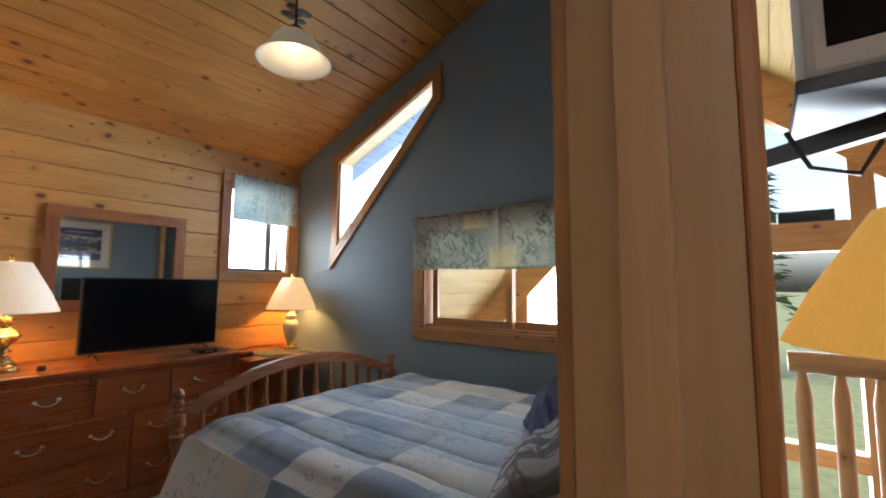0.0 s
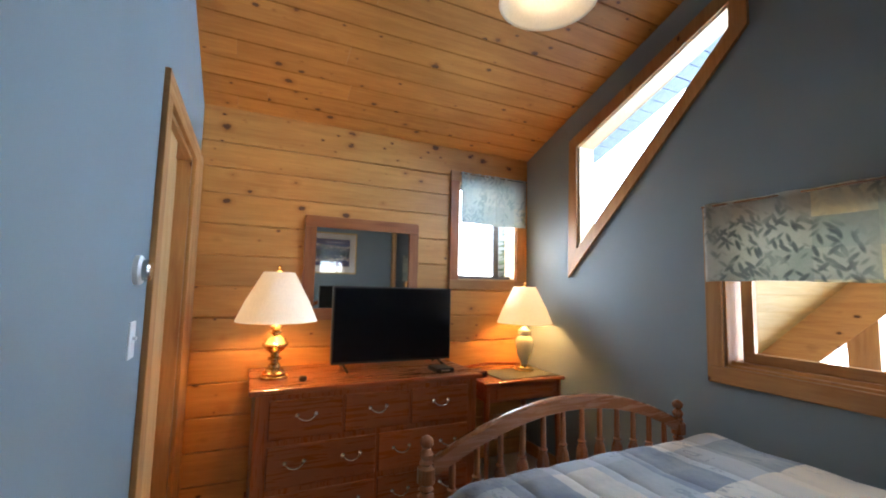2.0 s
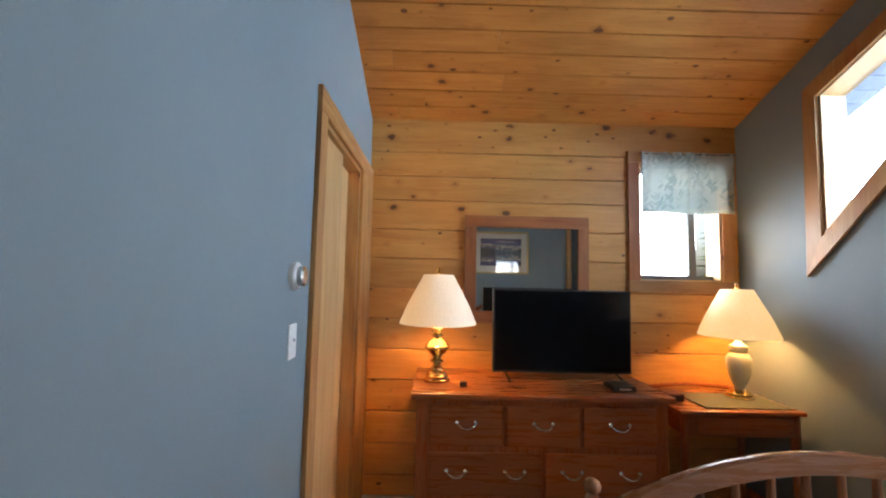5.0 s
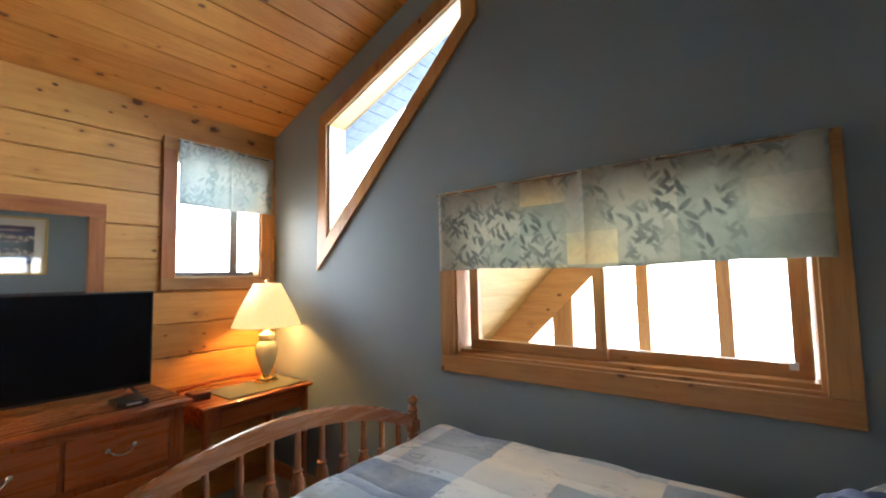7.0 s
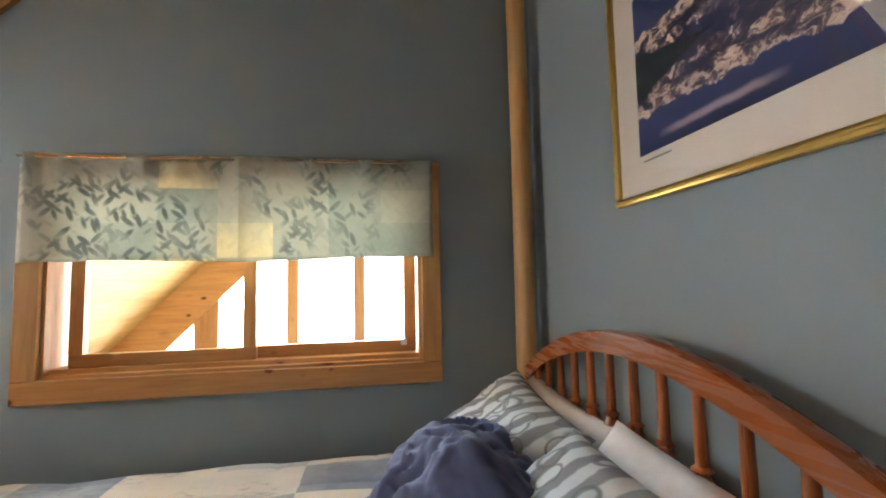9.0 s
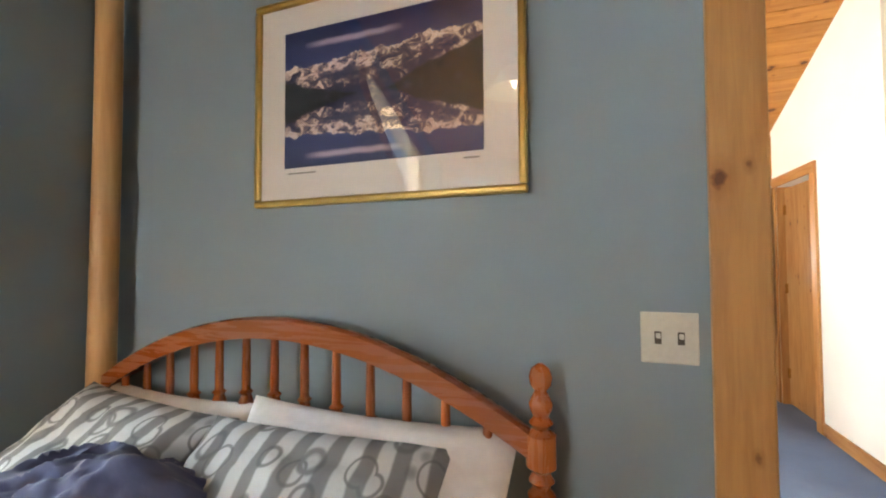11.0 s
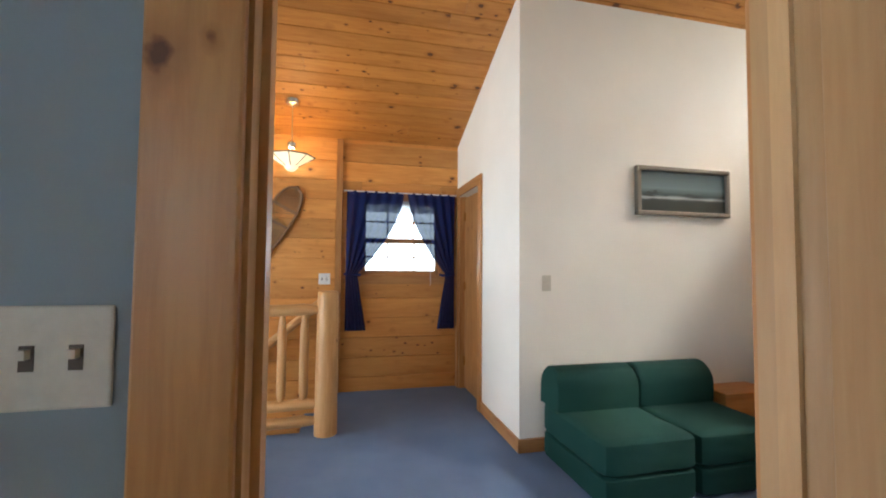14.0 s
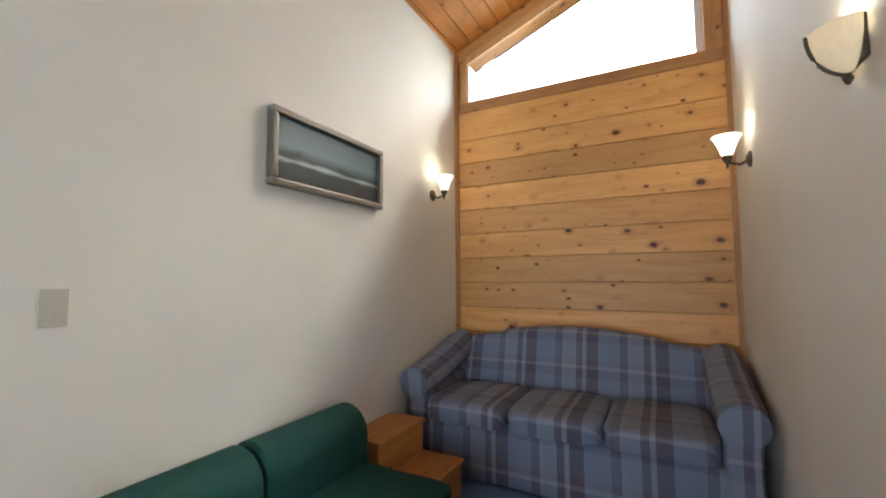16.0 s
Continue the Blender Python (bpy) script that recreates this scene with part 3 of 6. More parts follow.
# west wall: backing and boards, with the small window
WY0, WY1, WZ0, WZ1 = 2.415, 2.985, 1.435, 2.25
wall = thing("wall_west", "wall of wide knotty pine boards", "wall", kind="structure")
bm = bmesh.new()
for a, b, lo, hi in ((S - 0.9, WY0, -0.2, 2.56), (WY0, WY1, -0.2, WZ0), (WY0, WY1, WZ1, 2.56), (WY1, N + 0.15, -0.2, 2.56)):
    column(bm, "y", a, b, W - 0.15, W - 0.018, lo, hi)
part("backing", bm, PINE_Y, wall)


def boards(wall, levels, axis, a0, a1, face, depth, mat, hole=None, top=None, proud=0.0015):
    """Horizontal boards, each an object, cut round a window hole (a0, a1, z0, z1)."""
    rnd = random.Random(len(levels))
    for z0, z1 in zip(levels, levels[1:]):
        spans = [(a0, a1)]
        if hole and z1 > hole[2] + 0.02 and z0 < hole[3] - 0.02:
            spans = [(a0, hole[0]), (hole[1], a1)]
        for s0, s1 in spans:
            bm = bmesh.new()
            f = face + rnd.uniform(-proud, proud)
            t = sorted((f, face - depth))
            g = 0.003
            hi = top(s0, s1, z1 - g) if top else z1 - g
            column(bm, axis, s0 + 0.001, s1 - 0.001, t[0], t[1], z0 + g, hi)
            bmesh.ops.bevel(bm, geom=bm.edges[:], offset=0.0045, segments=1, affect="EDGES")
            part("board", bm, mat, wall)


boards(wall, [0.0, 0.135, 0.335, 0.54, 0.745, 0.945, 1.15, 1.35, 1.55, 1.75, 1.95, 2.12, 2.29, 2.53], "y", S, N, W, 0.02, PINE_Y, (WY0, WY1, WZ0, WZ1))

# east wall of the bedroom with the doorway; the loft face is white
DY0, DY1, DZ = 0.14, 1.075, 2.045


def door_wall(name, t0, t1, mat, y0, y1, label):
    bm = bmesh.new()
    hi = lambda t: roof((t0 + t1) / 2) + 0.03
    for a, b, lo in ((y0, DY0 - 0.02, -0.2), (DY0 - 0.02, DY1 + 0.02, DZ + 0.02), (DY1 + 0.02, y1, -0.2)):
        column(bm, "y", a, b, t0, t1, lo, hi(0))
    tagged(part(name, bm, mat), label, "wall", kind="structure")


door_wall("wall_east", E, 0.075, SLATE, S - 0.9, N, "slate blue painted wall behind the bed")
door_wall("wall_loft_west", 0.075, LW, WHITE, SY - 0.15, N, "warm white painted wall of the loft")

# south wall of the bedroom: closet opening by the corner, and the nook behind the open door
CX0, CX1, CZ = -3.24, -2.43, 2.06
bm = bmesh.new()
for a, b, lo in ((W - 0.15, CX0, -0.2), (CX0, CX1, CZ), (CX1, -1.05, -0.2)):
    column(bm, "x", a, b, S - 0.12, S, lo, R(a, b))
column(bm, "y", 0.02, S - 0.12, -1.17, -1.05, -0.2, roof(-1.1))
column(bm, "x", -1.05, E, -0.10, 0.02, -0.2, R(-1.05, 0.0))
tagged(part("wall_south", bm, SLATE), "slate blue painted wall beside the closet", "wall", kind="structure")
bm = box(W - 0.15, -1.17, S - 0.9, S - 0.8, -0.2, 2.7)
box(-2.0, -1.9, S - 0.8, S - 0.12, -0.2, 2.7, bm)
tagged(part("wall_closet", bm, WHITE), "white back wall inside the closet", "wall", kind="structure")

# loft walls
AX0, AX1, AZ = 0.27, 2.10, 2.845
bm = bmesh.new()
column(bm, "y", SY - 0.15, HY, AE, AE + 0.12, -0.2, roof(AE + 0.06) + 0.03)
tagged(part("wall_alcove_east", bm, WHITE), "warm white painted wall of the sitting alcove", "wall", kind="structure")
bm = bmesh.new()
HD0, HD1, HZ = 3.13, 3.83, 2.07
for a, b, lo in ((AE + 0.12, HD0, -0.2), (HD0, HD1, HZ), (HD1, EW + 0.15, -0.2)):
    column(bm, "x", a, b, HY - 0.12, HY, lo, R(a, b))
tagged(part("wall_hall", bm, WHITE), "white painted wall with the hall door", "wall", kind="structure")

wall = thing("wall_alcove_south", "gable wall of wide knotty pine boards", "wall", kind="structure")
bm = bmesh.new()
GT = lambda x: roof(x) - 0.18
for a, b in ((LW - 0.15, AX0), (AX1, AE + 0.12)):
    column(bm, "x", a, b, SY - 0.15, SY - 0.018, -0.2, R(a, b))
column(bm, "x", AX0, AX1, SY - 0.15, SY - 0.018, -0.2, AZ)
for a, b in ((AX0, RIDGE), (RIDGE, AX1)):
    column(bm, "x", a, b, SY - 0.15, SY - 0.018, (GT(a), GT(b)), R(a, b))
part("backing", bm, PINE_X, wall)
lv = [0.0] + [0.17 + 0.212 * i for i in range(12)] + [2.77]
boards(wall, lv, "x", LW, AE, SY, 0.02, PINE_X)
for a, b, p, q in ((LW, RIDGE, LW, RIDGE), (RIDGE, AE, RIDGE, AE)):
    bm = bmesh.new()
    column(bm, "x", a + 0.001, b - 0.001, SY - 0.018, SY, (roof(a) - 0.11, roof(b) - 0.11), (roof(a) + 0.01, roof(b) + 0.01))
    part("board", bm, PINE_X, wall)

EY0, EY1, EZ0, EZ1 = -0.06, 0.80, 1.20, 2.02
wall = thing("wall_loft_east", "wall of wide knotty pine boards by the stairs", "wall", kind="structure")
bm = bmesh.new()
for a, b, lo, hi in ((SY, EY0, -0.2, 2.66), (EY0, EY1, -0.2, EZ0), (EY0, EY1, EZ1, 2.66), (EY1, 5.0, -2.6, 2.66)):
    column(bm, "y", a, b, EW + 0.018, EW + 0.15, lo, hi)
part("backing", bm, PINE_Y, wall)
lv = [-1.7 + 0.205 * i for i in range(22)]
boards(wall, [v for v in lv if v > -0.1] , "y", HY, 1.0, EW, -0.02, PINE_Y, (EY0, EY1, EZ0, EZ1))
boards(wall, lv, "y", 1.06, 5.0, EW, -0.02, PINE_Y)

# great room seen through the interior window and past the loft rail
GY = 5.0
GRIDGE = -0.145
GEND = 1.409
gceil = lambda x: min(x + 3.59, max(3.31 - 0.93 * x, 2.0))
bm = bmesh.new()
for a, b in ((-3.9, GRIDGE), (GRIDGE, GEND), (GEND, EW + 0.15)):
    n = round((b - a) / 0.13)
    for i in range(n):
        p, q = a + (b - a) * i / n + 0.003, a + (b - a) * (i + 1) / n - 0.003
        column(bm, "x", p, q, N + 0.16, GY + 0.3, (gceil(p), gceil(q)), (gceil(p) + 0.02, gceil(q) + 0.02))
    column(bm, "x", a, b, N + 0.16, GY + 0.3, (gceil(a) + 0.018, gceil(b) + 0.018), (gceil(a) + 0.12, gceil(b) + 0.12))
tagged(part("ceiling_great_room", bm, CREAMBOARD), "pale boarded steep ceiling of the great room", "ceiling", kind="structure")
bm = bmesh.new()
for a, b in ((-3.95, GRIDGE), (GRIDGE, GEND), (GEND, EW + 0.2)):
    column(bm, "x", a, b, N + 0.16, GY + 0.6, (gceil(a) + 0.122, gceil(b) + 0.122), (gceil(a) + 0.2, gceil(b) + 0.2))
tagged(part("roof_great_room", bm, ROOFING), "brown shingled roof of the great room", "roof", kind="structure")
bm = box(-3.95, -3.8, N + 0.15, GY, -2.7, 0.1)
box(-3.95, EW + 0.15, N - 0.05, N, -2.7, -0.26, bm)
tagged(part("wall_great_room", bm, GREATWALL), "cream wall of the great room below the loft", "wall", kind="structure")
tagged(part("floor_great_room", box(-3.95, EW + 0.15, 0.9, GY, -2.8, -2.7), LOG[0]), "pine floor of the room below", "floor", kind="structure")
wall = thing("wall_great_room_gable", "window wall of pine posts and tall panes", "wall", kind="structure")
posts = [-3.85, -2.06, -1.40, -0.86, 0.12, 0.73, 1.4, 2.2, 3.0, 3.98]
for x in posts:
    w = 0.09 if x == -2.06 else 0.07 if x == 0.73 else 0.045
    part("post", box(x - w, x + w, GY - 0.06, GY + 0.1, -2.7, max(0.0, gceil(x) - 0.05)), TRIM[2], wall)
for a, b in ((-3.85, GRIDGE), (GRIDGE, GEND), (GEND, 3.98)):
    bm = bmesh.new()
    column(bm, "x", a, b, GY - 0.07, GY + 0.1, (gceil(a) - 0.41, gceil(b) - 0.41), (gceil(a), gceil(b)))
    part("rafter", bm, TRIM[0], wall)
for z, h in ((-2.7, 0.5), (0.0, 0.13), (1.60, 0.23)):
    a, b = (-3.85, 3.98) if z < 1 else (0.12, 1.3)
    part("rail", box(a, b, GY - 0.05, GY + 0.08, z, z + h), TRIM[0], wall)

bm = bmesh.new()
column(bm, "x", LW, RIDGE, N + 0.03, N + 0.15, (gceil(LW), gceil(RIDGE)), R(LW, RIDGE))
column(bm, "x", RIDGE, GEND, N + 0.03, N + 0.15, (gceil(RIDGE), 2.0), R(RIDGE, GEND))
column(bm, "x", GEND, EW + 0.15, N + 0.03, N + 0.15, 2.0, R(GEND, EW + 0.15))
tagged(part("wall_loft_gable", bm, GREATWALL), "cream gable piece above the loft's open edge", "wall", kind="structure")

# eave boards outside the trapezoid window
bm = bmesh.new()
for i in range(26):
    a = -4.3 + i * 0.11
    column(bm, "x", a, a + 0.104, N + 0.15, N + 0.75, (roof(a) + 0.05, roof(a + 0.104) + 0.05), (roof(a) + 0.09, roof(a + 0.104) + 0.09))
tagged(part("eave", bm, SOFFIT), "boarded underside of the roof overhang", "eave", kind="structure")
bm = bmesh.new()
column(bm, "x", -4.4, RIDGE, SY - 0.7, N + 0.78, (roof(-4.4) + 0.2, roof(RIDGE) + 0.2), (roof(-4.4) + 0.28, roof(RIDGE) + 0.28))
column(bm, "x", RIDGE, EW + 0.7, SY - 0.7, N + 0.78, (roof(RIDGE) + 0.2, roof(EW + 0.7) + 0.2), (roof(RIDGE) + 0.28, roof(EW + 0.7) + 0.28))
tagged(part("roof", bm, ROOFING), "brown shingled gable roof", "roof", kind="structure")

# ---- windows ----


def pane(x0, x1, y0, y1, z0, z1, parent):
    p = part("pane", box(x0, x1, y0, y1, z0, z1), GLASS, parent)
    p.visible_shadow = False
    return p


# wide sliding window
w = thing("window_1", "wide sliding window in a pine casing", "window", kind="structure")
f = N - 0.02
for x0, x1, z0, z1, m in ((-2.012, -0.433, 0.92, NZ0, TRIM[0]), (-2.012, -0.433, NZ1, 1.846, TRIM[0]), (-2.012, NX0, NZ0, NZ1, TRIM[2]), (NX1, -0.433, NZ0, NZ1, TRIM[2])):
    part("casing", box(x0, x1, f, N, z0, z1), m, w, bevel=0.004)
for x0, x1, z0, z1, m in ((NX0, NX1, NZ0, NZ0 + 0.012, TRIM[0]), (NX0, NX1, NZ1 - 0.012, NZ1, TRIM[0]), (NX0, NX0 + 0.012, NZ0 + 0.012, NZ1 - 0.012, TRIM[2]), (NX1 - 0.012, NX1, NZ0 + 0.012, NZ1 - 0.012, TRIM[2])):
    part("jamb_liner", box(x0, x1, N, N + 0.15, z0, z1), m, w)
for x0, x1, y0 in ((-1.87, -1.19, N + 0.05), (-1.25, NX1 - 0.02, N + 0.085)):
    b = 0.05
    z0, z1 = NZ0 + 0.03, NZ1 - 0.02
    sash = part("sash", box(x0, x1, y0, y0 + 0.03, z0, z0 + b), TRIM[0], w, bevel=0.003)
    part("rail", box(x0, x1, y0, y0 + 0.03, z1 - b, z1), TRIM[0], sash)
    part("stile", box(x0, x0 + b, y0, y0 + 0.03, z0 + b, z1 - b), TRIM[2], sash)
    part("stile", box(x1 - b, x1, y0, y0 + 0.03, z0 + b, z1 - b), TRIM[2], sash)
    pane(x0 + b, x1 - b, y0 + 0.012, y0 + 0.018, z0 + b, z1 - b, sash)
part("track", box(NX0 + 0.012, NX1 - 0.012, N + 0.03, N + 0.13, NZ0 + 0.012, NZ0 + 0.03), TRIM[0], w)
part("weather_strip", box(-1.895, -1.872, N + 0.09, N + 0.12, NZ0 + 0.03, NZ1 - 0.012), WHITEPLASTIC, w, "pale plastic strip")
part("latch", box(-0.60, -0.575, N + 0.07, N + 0.085, NZ0 + 0.06, NZ0 + 0.085), WHITEPLASTIC, w, "white plastic latch")

# trapezoid window
w = thing("window_2", "trapezoid window under the sloping ceiling, pine casing", "window", kind="structure")
outer = [(-3.06, 1.47), (-1.75, 2.745), (-1.75, 3.041), (-3.04, 2.525)]
inner = [(TX0, TB(TX0)), (TX1, TB(TX1)), (TX1, TT(TX1)), (TX0, TT(TX0))]
for i in range(4):
    j = (i + 1) % 4
    bm = bmesh.new()
    q = [outer[i], outer[j], inner[j], inner[i]]
    hexa(bm, [(x, f, z) for x, z in q] + [(x, N - 0.001, z) for x, z in q])
    part("casing", bm, TRIM[2], w)
    bm = bmesh.new()
    cx, cz = sum(p[0] for p in inner) / 4, sum(p[1] for p in inner) / 4
    q = [inner[i], inner[j], tuple(a + (c - a) * 0.03 for a, c in zip(inner[j], (cx, cz))), tuple(a + (c - a) * 0.03 for a, c in zip(inner[i], (cx, cz)))]
    hexa(bm, [(x, N, z) for x, z in q] + [(x, N + 0.14, z) for x, z in q])
    part("jamb_liner", bm, DOORWOOD, w)
bm = bmesh.new()
hexa(bm, [(x, N + 0.11, z) for x, z in inner] + [(x, N + 0.116, z) for x, z in inner])
part("pane", bm, GLASS, w).visible_shadow = False

# small west window
w = thing("window_3", "small crank window in a pine casing", "window", kind="structure")
for y0, y1, z0, z1, m in ((2.337, 3.07, 1.36, WZ0, TRIM[1]), (2.337, 3.07, WZ1, 2.33, TRIM[1]), (2.337, WY0, WZ0, WZ1, REDTRIM[2]), (WY1, 3.07, WZ0, WZ1, TRIM[2])):
    part("casing", box(W, W + 0.02, y0, y1, z0, z1), m, w, bevel=0.003)
for y0, y1, z0, z1 in ((WY0, WY1, WZ0, WZ0 + 0.012), (WY0, WY1, WZ1 - 0.012, WZ1), (WY0, WY0 + 0.012, WZ0 + 0.012, WZ1 - 0.012), (WY1 - 0.012, WY1, WZ0 + 0.012, WZ1 - 0.012)):
    part("jamb_liner", box(W - 0.15, W, y0, y1, z0, z1), DOORWOOD, w)
for y0, y1, z0, z1 in ((2.43, 2.97, 1.45, 1.475), (2.43, 2.97, 2.2, 2.235), (2.43, 2.445, 1.475, 2.2), (2.80, 2.85, 1.475, 2.2)):
    part("sash", box(W - 0.10, W - 0.07, y0, y1, z0, z1), DARKSASH, w, "grey metal sash")
pane(W - 0.088, W - 0.082, 2.445, 2.97, 1.475, 2.2, w)
part("crank", tube([(W - 0.05, 2.55, 1.46), (W - 0.03, 2.58, 1.465), (W - 0.03, 2.66, 1.468)], 0.007, 8), BRONZE, w, "dark crank handle")

# gable window over the sofa
w = thing("window_4", "gable window with a sloping head above the sofa", "window", kind="structure")
part("casing", box(LW, AE, SY - 0.002, SY + 0.018, AZ - 0.085, AZ), TRIM[0], w)
part("casing", box(AX1 - 0.0, AX1 + 0.06, SY - 0.002, SY + 0.018, AZ, GT(AX1)), TRIM[2], w)
part("casing", box(AX0 - 0.07, AX0, SY - 0.002, SY + 0.018, AZ, GT(AX0)), TRIM[2], w)
for a, b in ((AX0, RIDGE), (RIDGE, AX1)):
    bm = bmesh.new()
    column(bm, "x", a, b, SY - 0.15, SY + 0.016, (GT(a), GT(b)), (GT(a) + 0.07, GT(b) + 0.07))
    part("head", bm, DOORWOOD, w)
part("sill", box(AX0, AX1, SY - 0.15, SY, AZ - 0.002, AZ + 0.012), DOORWOOD, w)
part("stile", box(AX1 - 0.015, AX1, SY - 0.15, SY, AZ + 0.012, GT(AX1)), WHITEPLASTIC, w, "white window stile")
part("stile", box(AX0, AX0 + 0.05, SY - 0.12, SY - 0.08, AZ + 0.012, GT(AX0)), WHITEPLASTIC, w, "white window stile")
bm = bmesh.new()
for a, b in ((AX0, RIDGE), (RIDGE, AX1)):
    column(bm, "x", a, b, SY - 0.11, SY - 0.105, AZ + 0.012, (GT(a), GT(b)))
part("pane", bm, GLASS, w).visible_shadow = False

# stair window with muntins
w = thing("window_5", "double-hung window with muntins and a raised blind", "window", kind="structure")
for y0, y1, z0, z1, m in ((EY0 - 0.08, EY1 + 0.08, EZ0 - 0.09, EZ0, TRIM[1]), (EY0 - 0.08, EY1 + 0.08, EZ1, EZ1 + 0.08, TRIM[1]), (EY0 - 0.08, EY0, EZ0, EZ1, TRIM[2]), (EY1, EY1 + 0.08, EZ0, EZ1, TRIM[2])):
    part("casing", box(EW - 0.02, EW, y0, y1, z0, z1), m, w)
for y0, y1, z0, z1 in ((EY0, EY1, EZ0, EZ0 + 0.012), (EY0, EY1, EZ1 - 0.012, EZ1), (EY0, EY0 + 0.012, EZ0, EZ1), (EY1 - 0.012, EY1, EZ0, EZ1)):
    part("jamb_liner", box(EW, EW + 0.15, y0, y1, z0, z1), TRIM[1], w)
zm = 1.59
for z0, z1, x0 in ((EZ0 + 0.012, zm, EW + 0.05), (zm - 0.03, EZ1 - 0.012, EW + 0.085)):
    sash = part("sash", box(x0, x0 + 0.03, EY0 + 0.012, EY1 - 0.012, z0, z0 + 0.045), TRIM[1], w)
    part("rail", box(x0, x0 + 0.03, EY0 + 0.012, EY1 - 0.012, z1 - 0.04, z1), TRIM[1], sash)
    for y in (EY0 + 0.012, EY1 - 0.052):
        part("stile", box(x0, x0 + 0.03, y, y + 0.04, z0, z1), TRIM[2], sash)
    for k in (1, 2):
        y = EY0 + (EY1 - EY0) * k / 3
        part("muntin", box(x0 + 0.005, x0 + 0.025, y - 0.008, y + 0.008, z0, z1), TRIM[2], sash)
    zz = (z0 + z1) / 2
    part("muntin", box(x0 + 0.006, x0 + 0.024, EY0 + 0.02, EY1 - 0.02, zz - 0.008, zz + 0.008), TRIM[1], sash)
    pane(x0 + 0.013, x0 + 0.017, EY0 + 0.03, EY1 - 0.03, z0 + 0.02, z1 - 0.02, sash)
b = thing("window_blind", "raised white slatted blind inside the stair window", "blind")
part("headrail", box(EW + 0.0, EW + 0.04, EY0 + 0.02, EY1 - 0.02, 1.97, 2.005), BLIND, b)
for i in range(7):
    part("slat", box(EW + 0.002, EW + 0.038, EY0 + 0.02, EY1 - 0.02, 1.885 + i * 0.012, 1.890 + i * 0.012), BLIND, b)
part("cord", tube([(EW - 0.03, 0.06, 1.9), (EW - 0.03, 0.055, 1.1)], 0.003, 6), BLIND, b)

# trims
part_of = thing("baseboard", "pine baseboard along the white walls", "baseboard", kind="structure")
part("board", box(AE - 0.014, AE, -2.3, HY + 0.014, 0, 0.095), TRIM[1], part_of)
part("board", box(AE, HD0 - 0.09, HY, HY + 0.014, 0, 0.095), TRIM[0], part_of)
part("board", box(LW, LW + 0.014, SY, DY0 - 0.11, 0, 0.095), TRIM[1], part_of)
part("board", box(LW, LW + 0.014, DY1 + 0.12, N, 0, 0.095), TRIM[1], part_of)
part("board", box(CX1 + 0.1, -1.05, S, S + 0.014, 0, 0.095), TRIM[0], part_of)
part("board", box(-0.014, 0, DY1 + 0.12, N, 0, 0.095), TRIM[1], part_of)
part("board", box(W + 0.02, -0.02, N - 0.014, N, 0, 0.095), TRIM[0], part_of)
tr = thing("trim", "upright pine corner boards", "trim", kind="structure")
part("board", box(EW - 0.035, EW + 0.02, 1.0, 1.06, 0, 2.63), TRIM[2], tr)
part("board", box(AE - 0.03, AE, SY, SY + 0.03, 0.0, roof(AE)), TRIM[2], tr)
part("board", box(LW, LW + 0.03, SY, SY + 0.03, 0.0, roof(LW)), TRIM[2], tr)

# bedroom doorway: jambs, stops, casings
d = thing("door_1", "doorway with pine jambs and casings, door standing open", "doorway", kind="structure")
for y0, y1, s in ((DY1, DY1 + 0.02, -1), (DY0 - 0.02, DY0, 1)):
    part("jamb", box(-0.002, LW + 0.002, y0, y1, 0, DZ), DOORWOOD, d)
    ys = sorted((DY1, DY1 - 0.012)) if s < 0 else (DY0, DY0 + 0.012)
    part("stop", box(0.045, 0.085, ys[0], ys[1], 0, DZ), DOORWOOD, d)
part("jamb", box(-0.002, LW + 0.002, DY0 - 0.02, DY1 + 0.02, DZ, DZ + 0.02), TRIM[1], d)
for x0, x1 in ((-0.022, -0.002), (LW + 0.002, LW + 0.018)):
    part("casing", box(x0, x1, DY1 + 0.006, DY1 + 0.115, 0, DZ + 0.01), TRIM[2], d, bevel=0.004)
    part("casing", box(x0, x1, DY0 - 0.115, DY0 - 0.006, 0, DZ + 0.01), TRIM[2], d, bevel=0.004)
    part("casing", box(x0 - 0.003 if x0 < 0 else x0, x1 + (0.003 if x0 > 0 else 0), DY0 - 0.13, DY1 + 0.13, DZ + 0.01, DZ + 0.125), TRIM[1], d, bevel=0.004)
part("strike_plate", box(0.02, 0.045, DY1 - 0.002, DY1, 0.93, 0.99), BRASS, d, "brass strike plate")


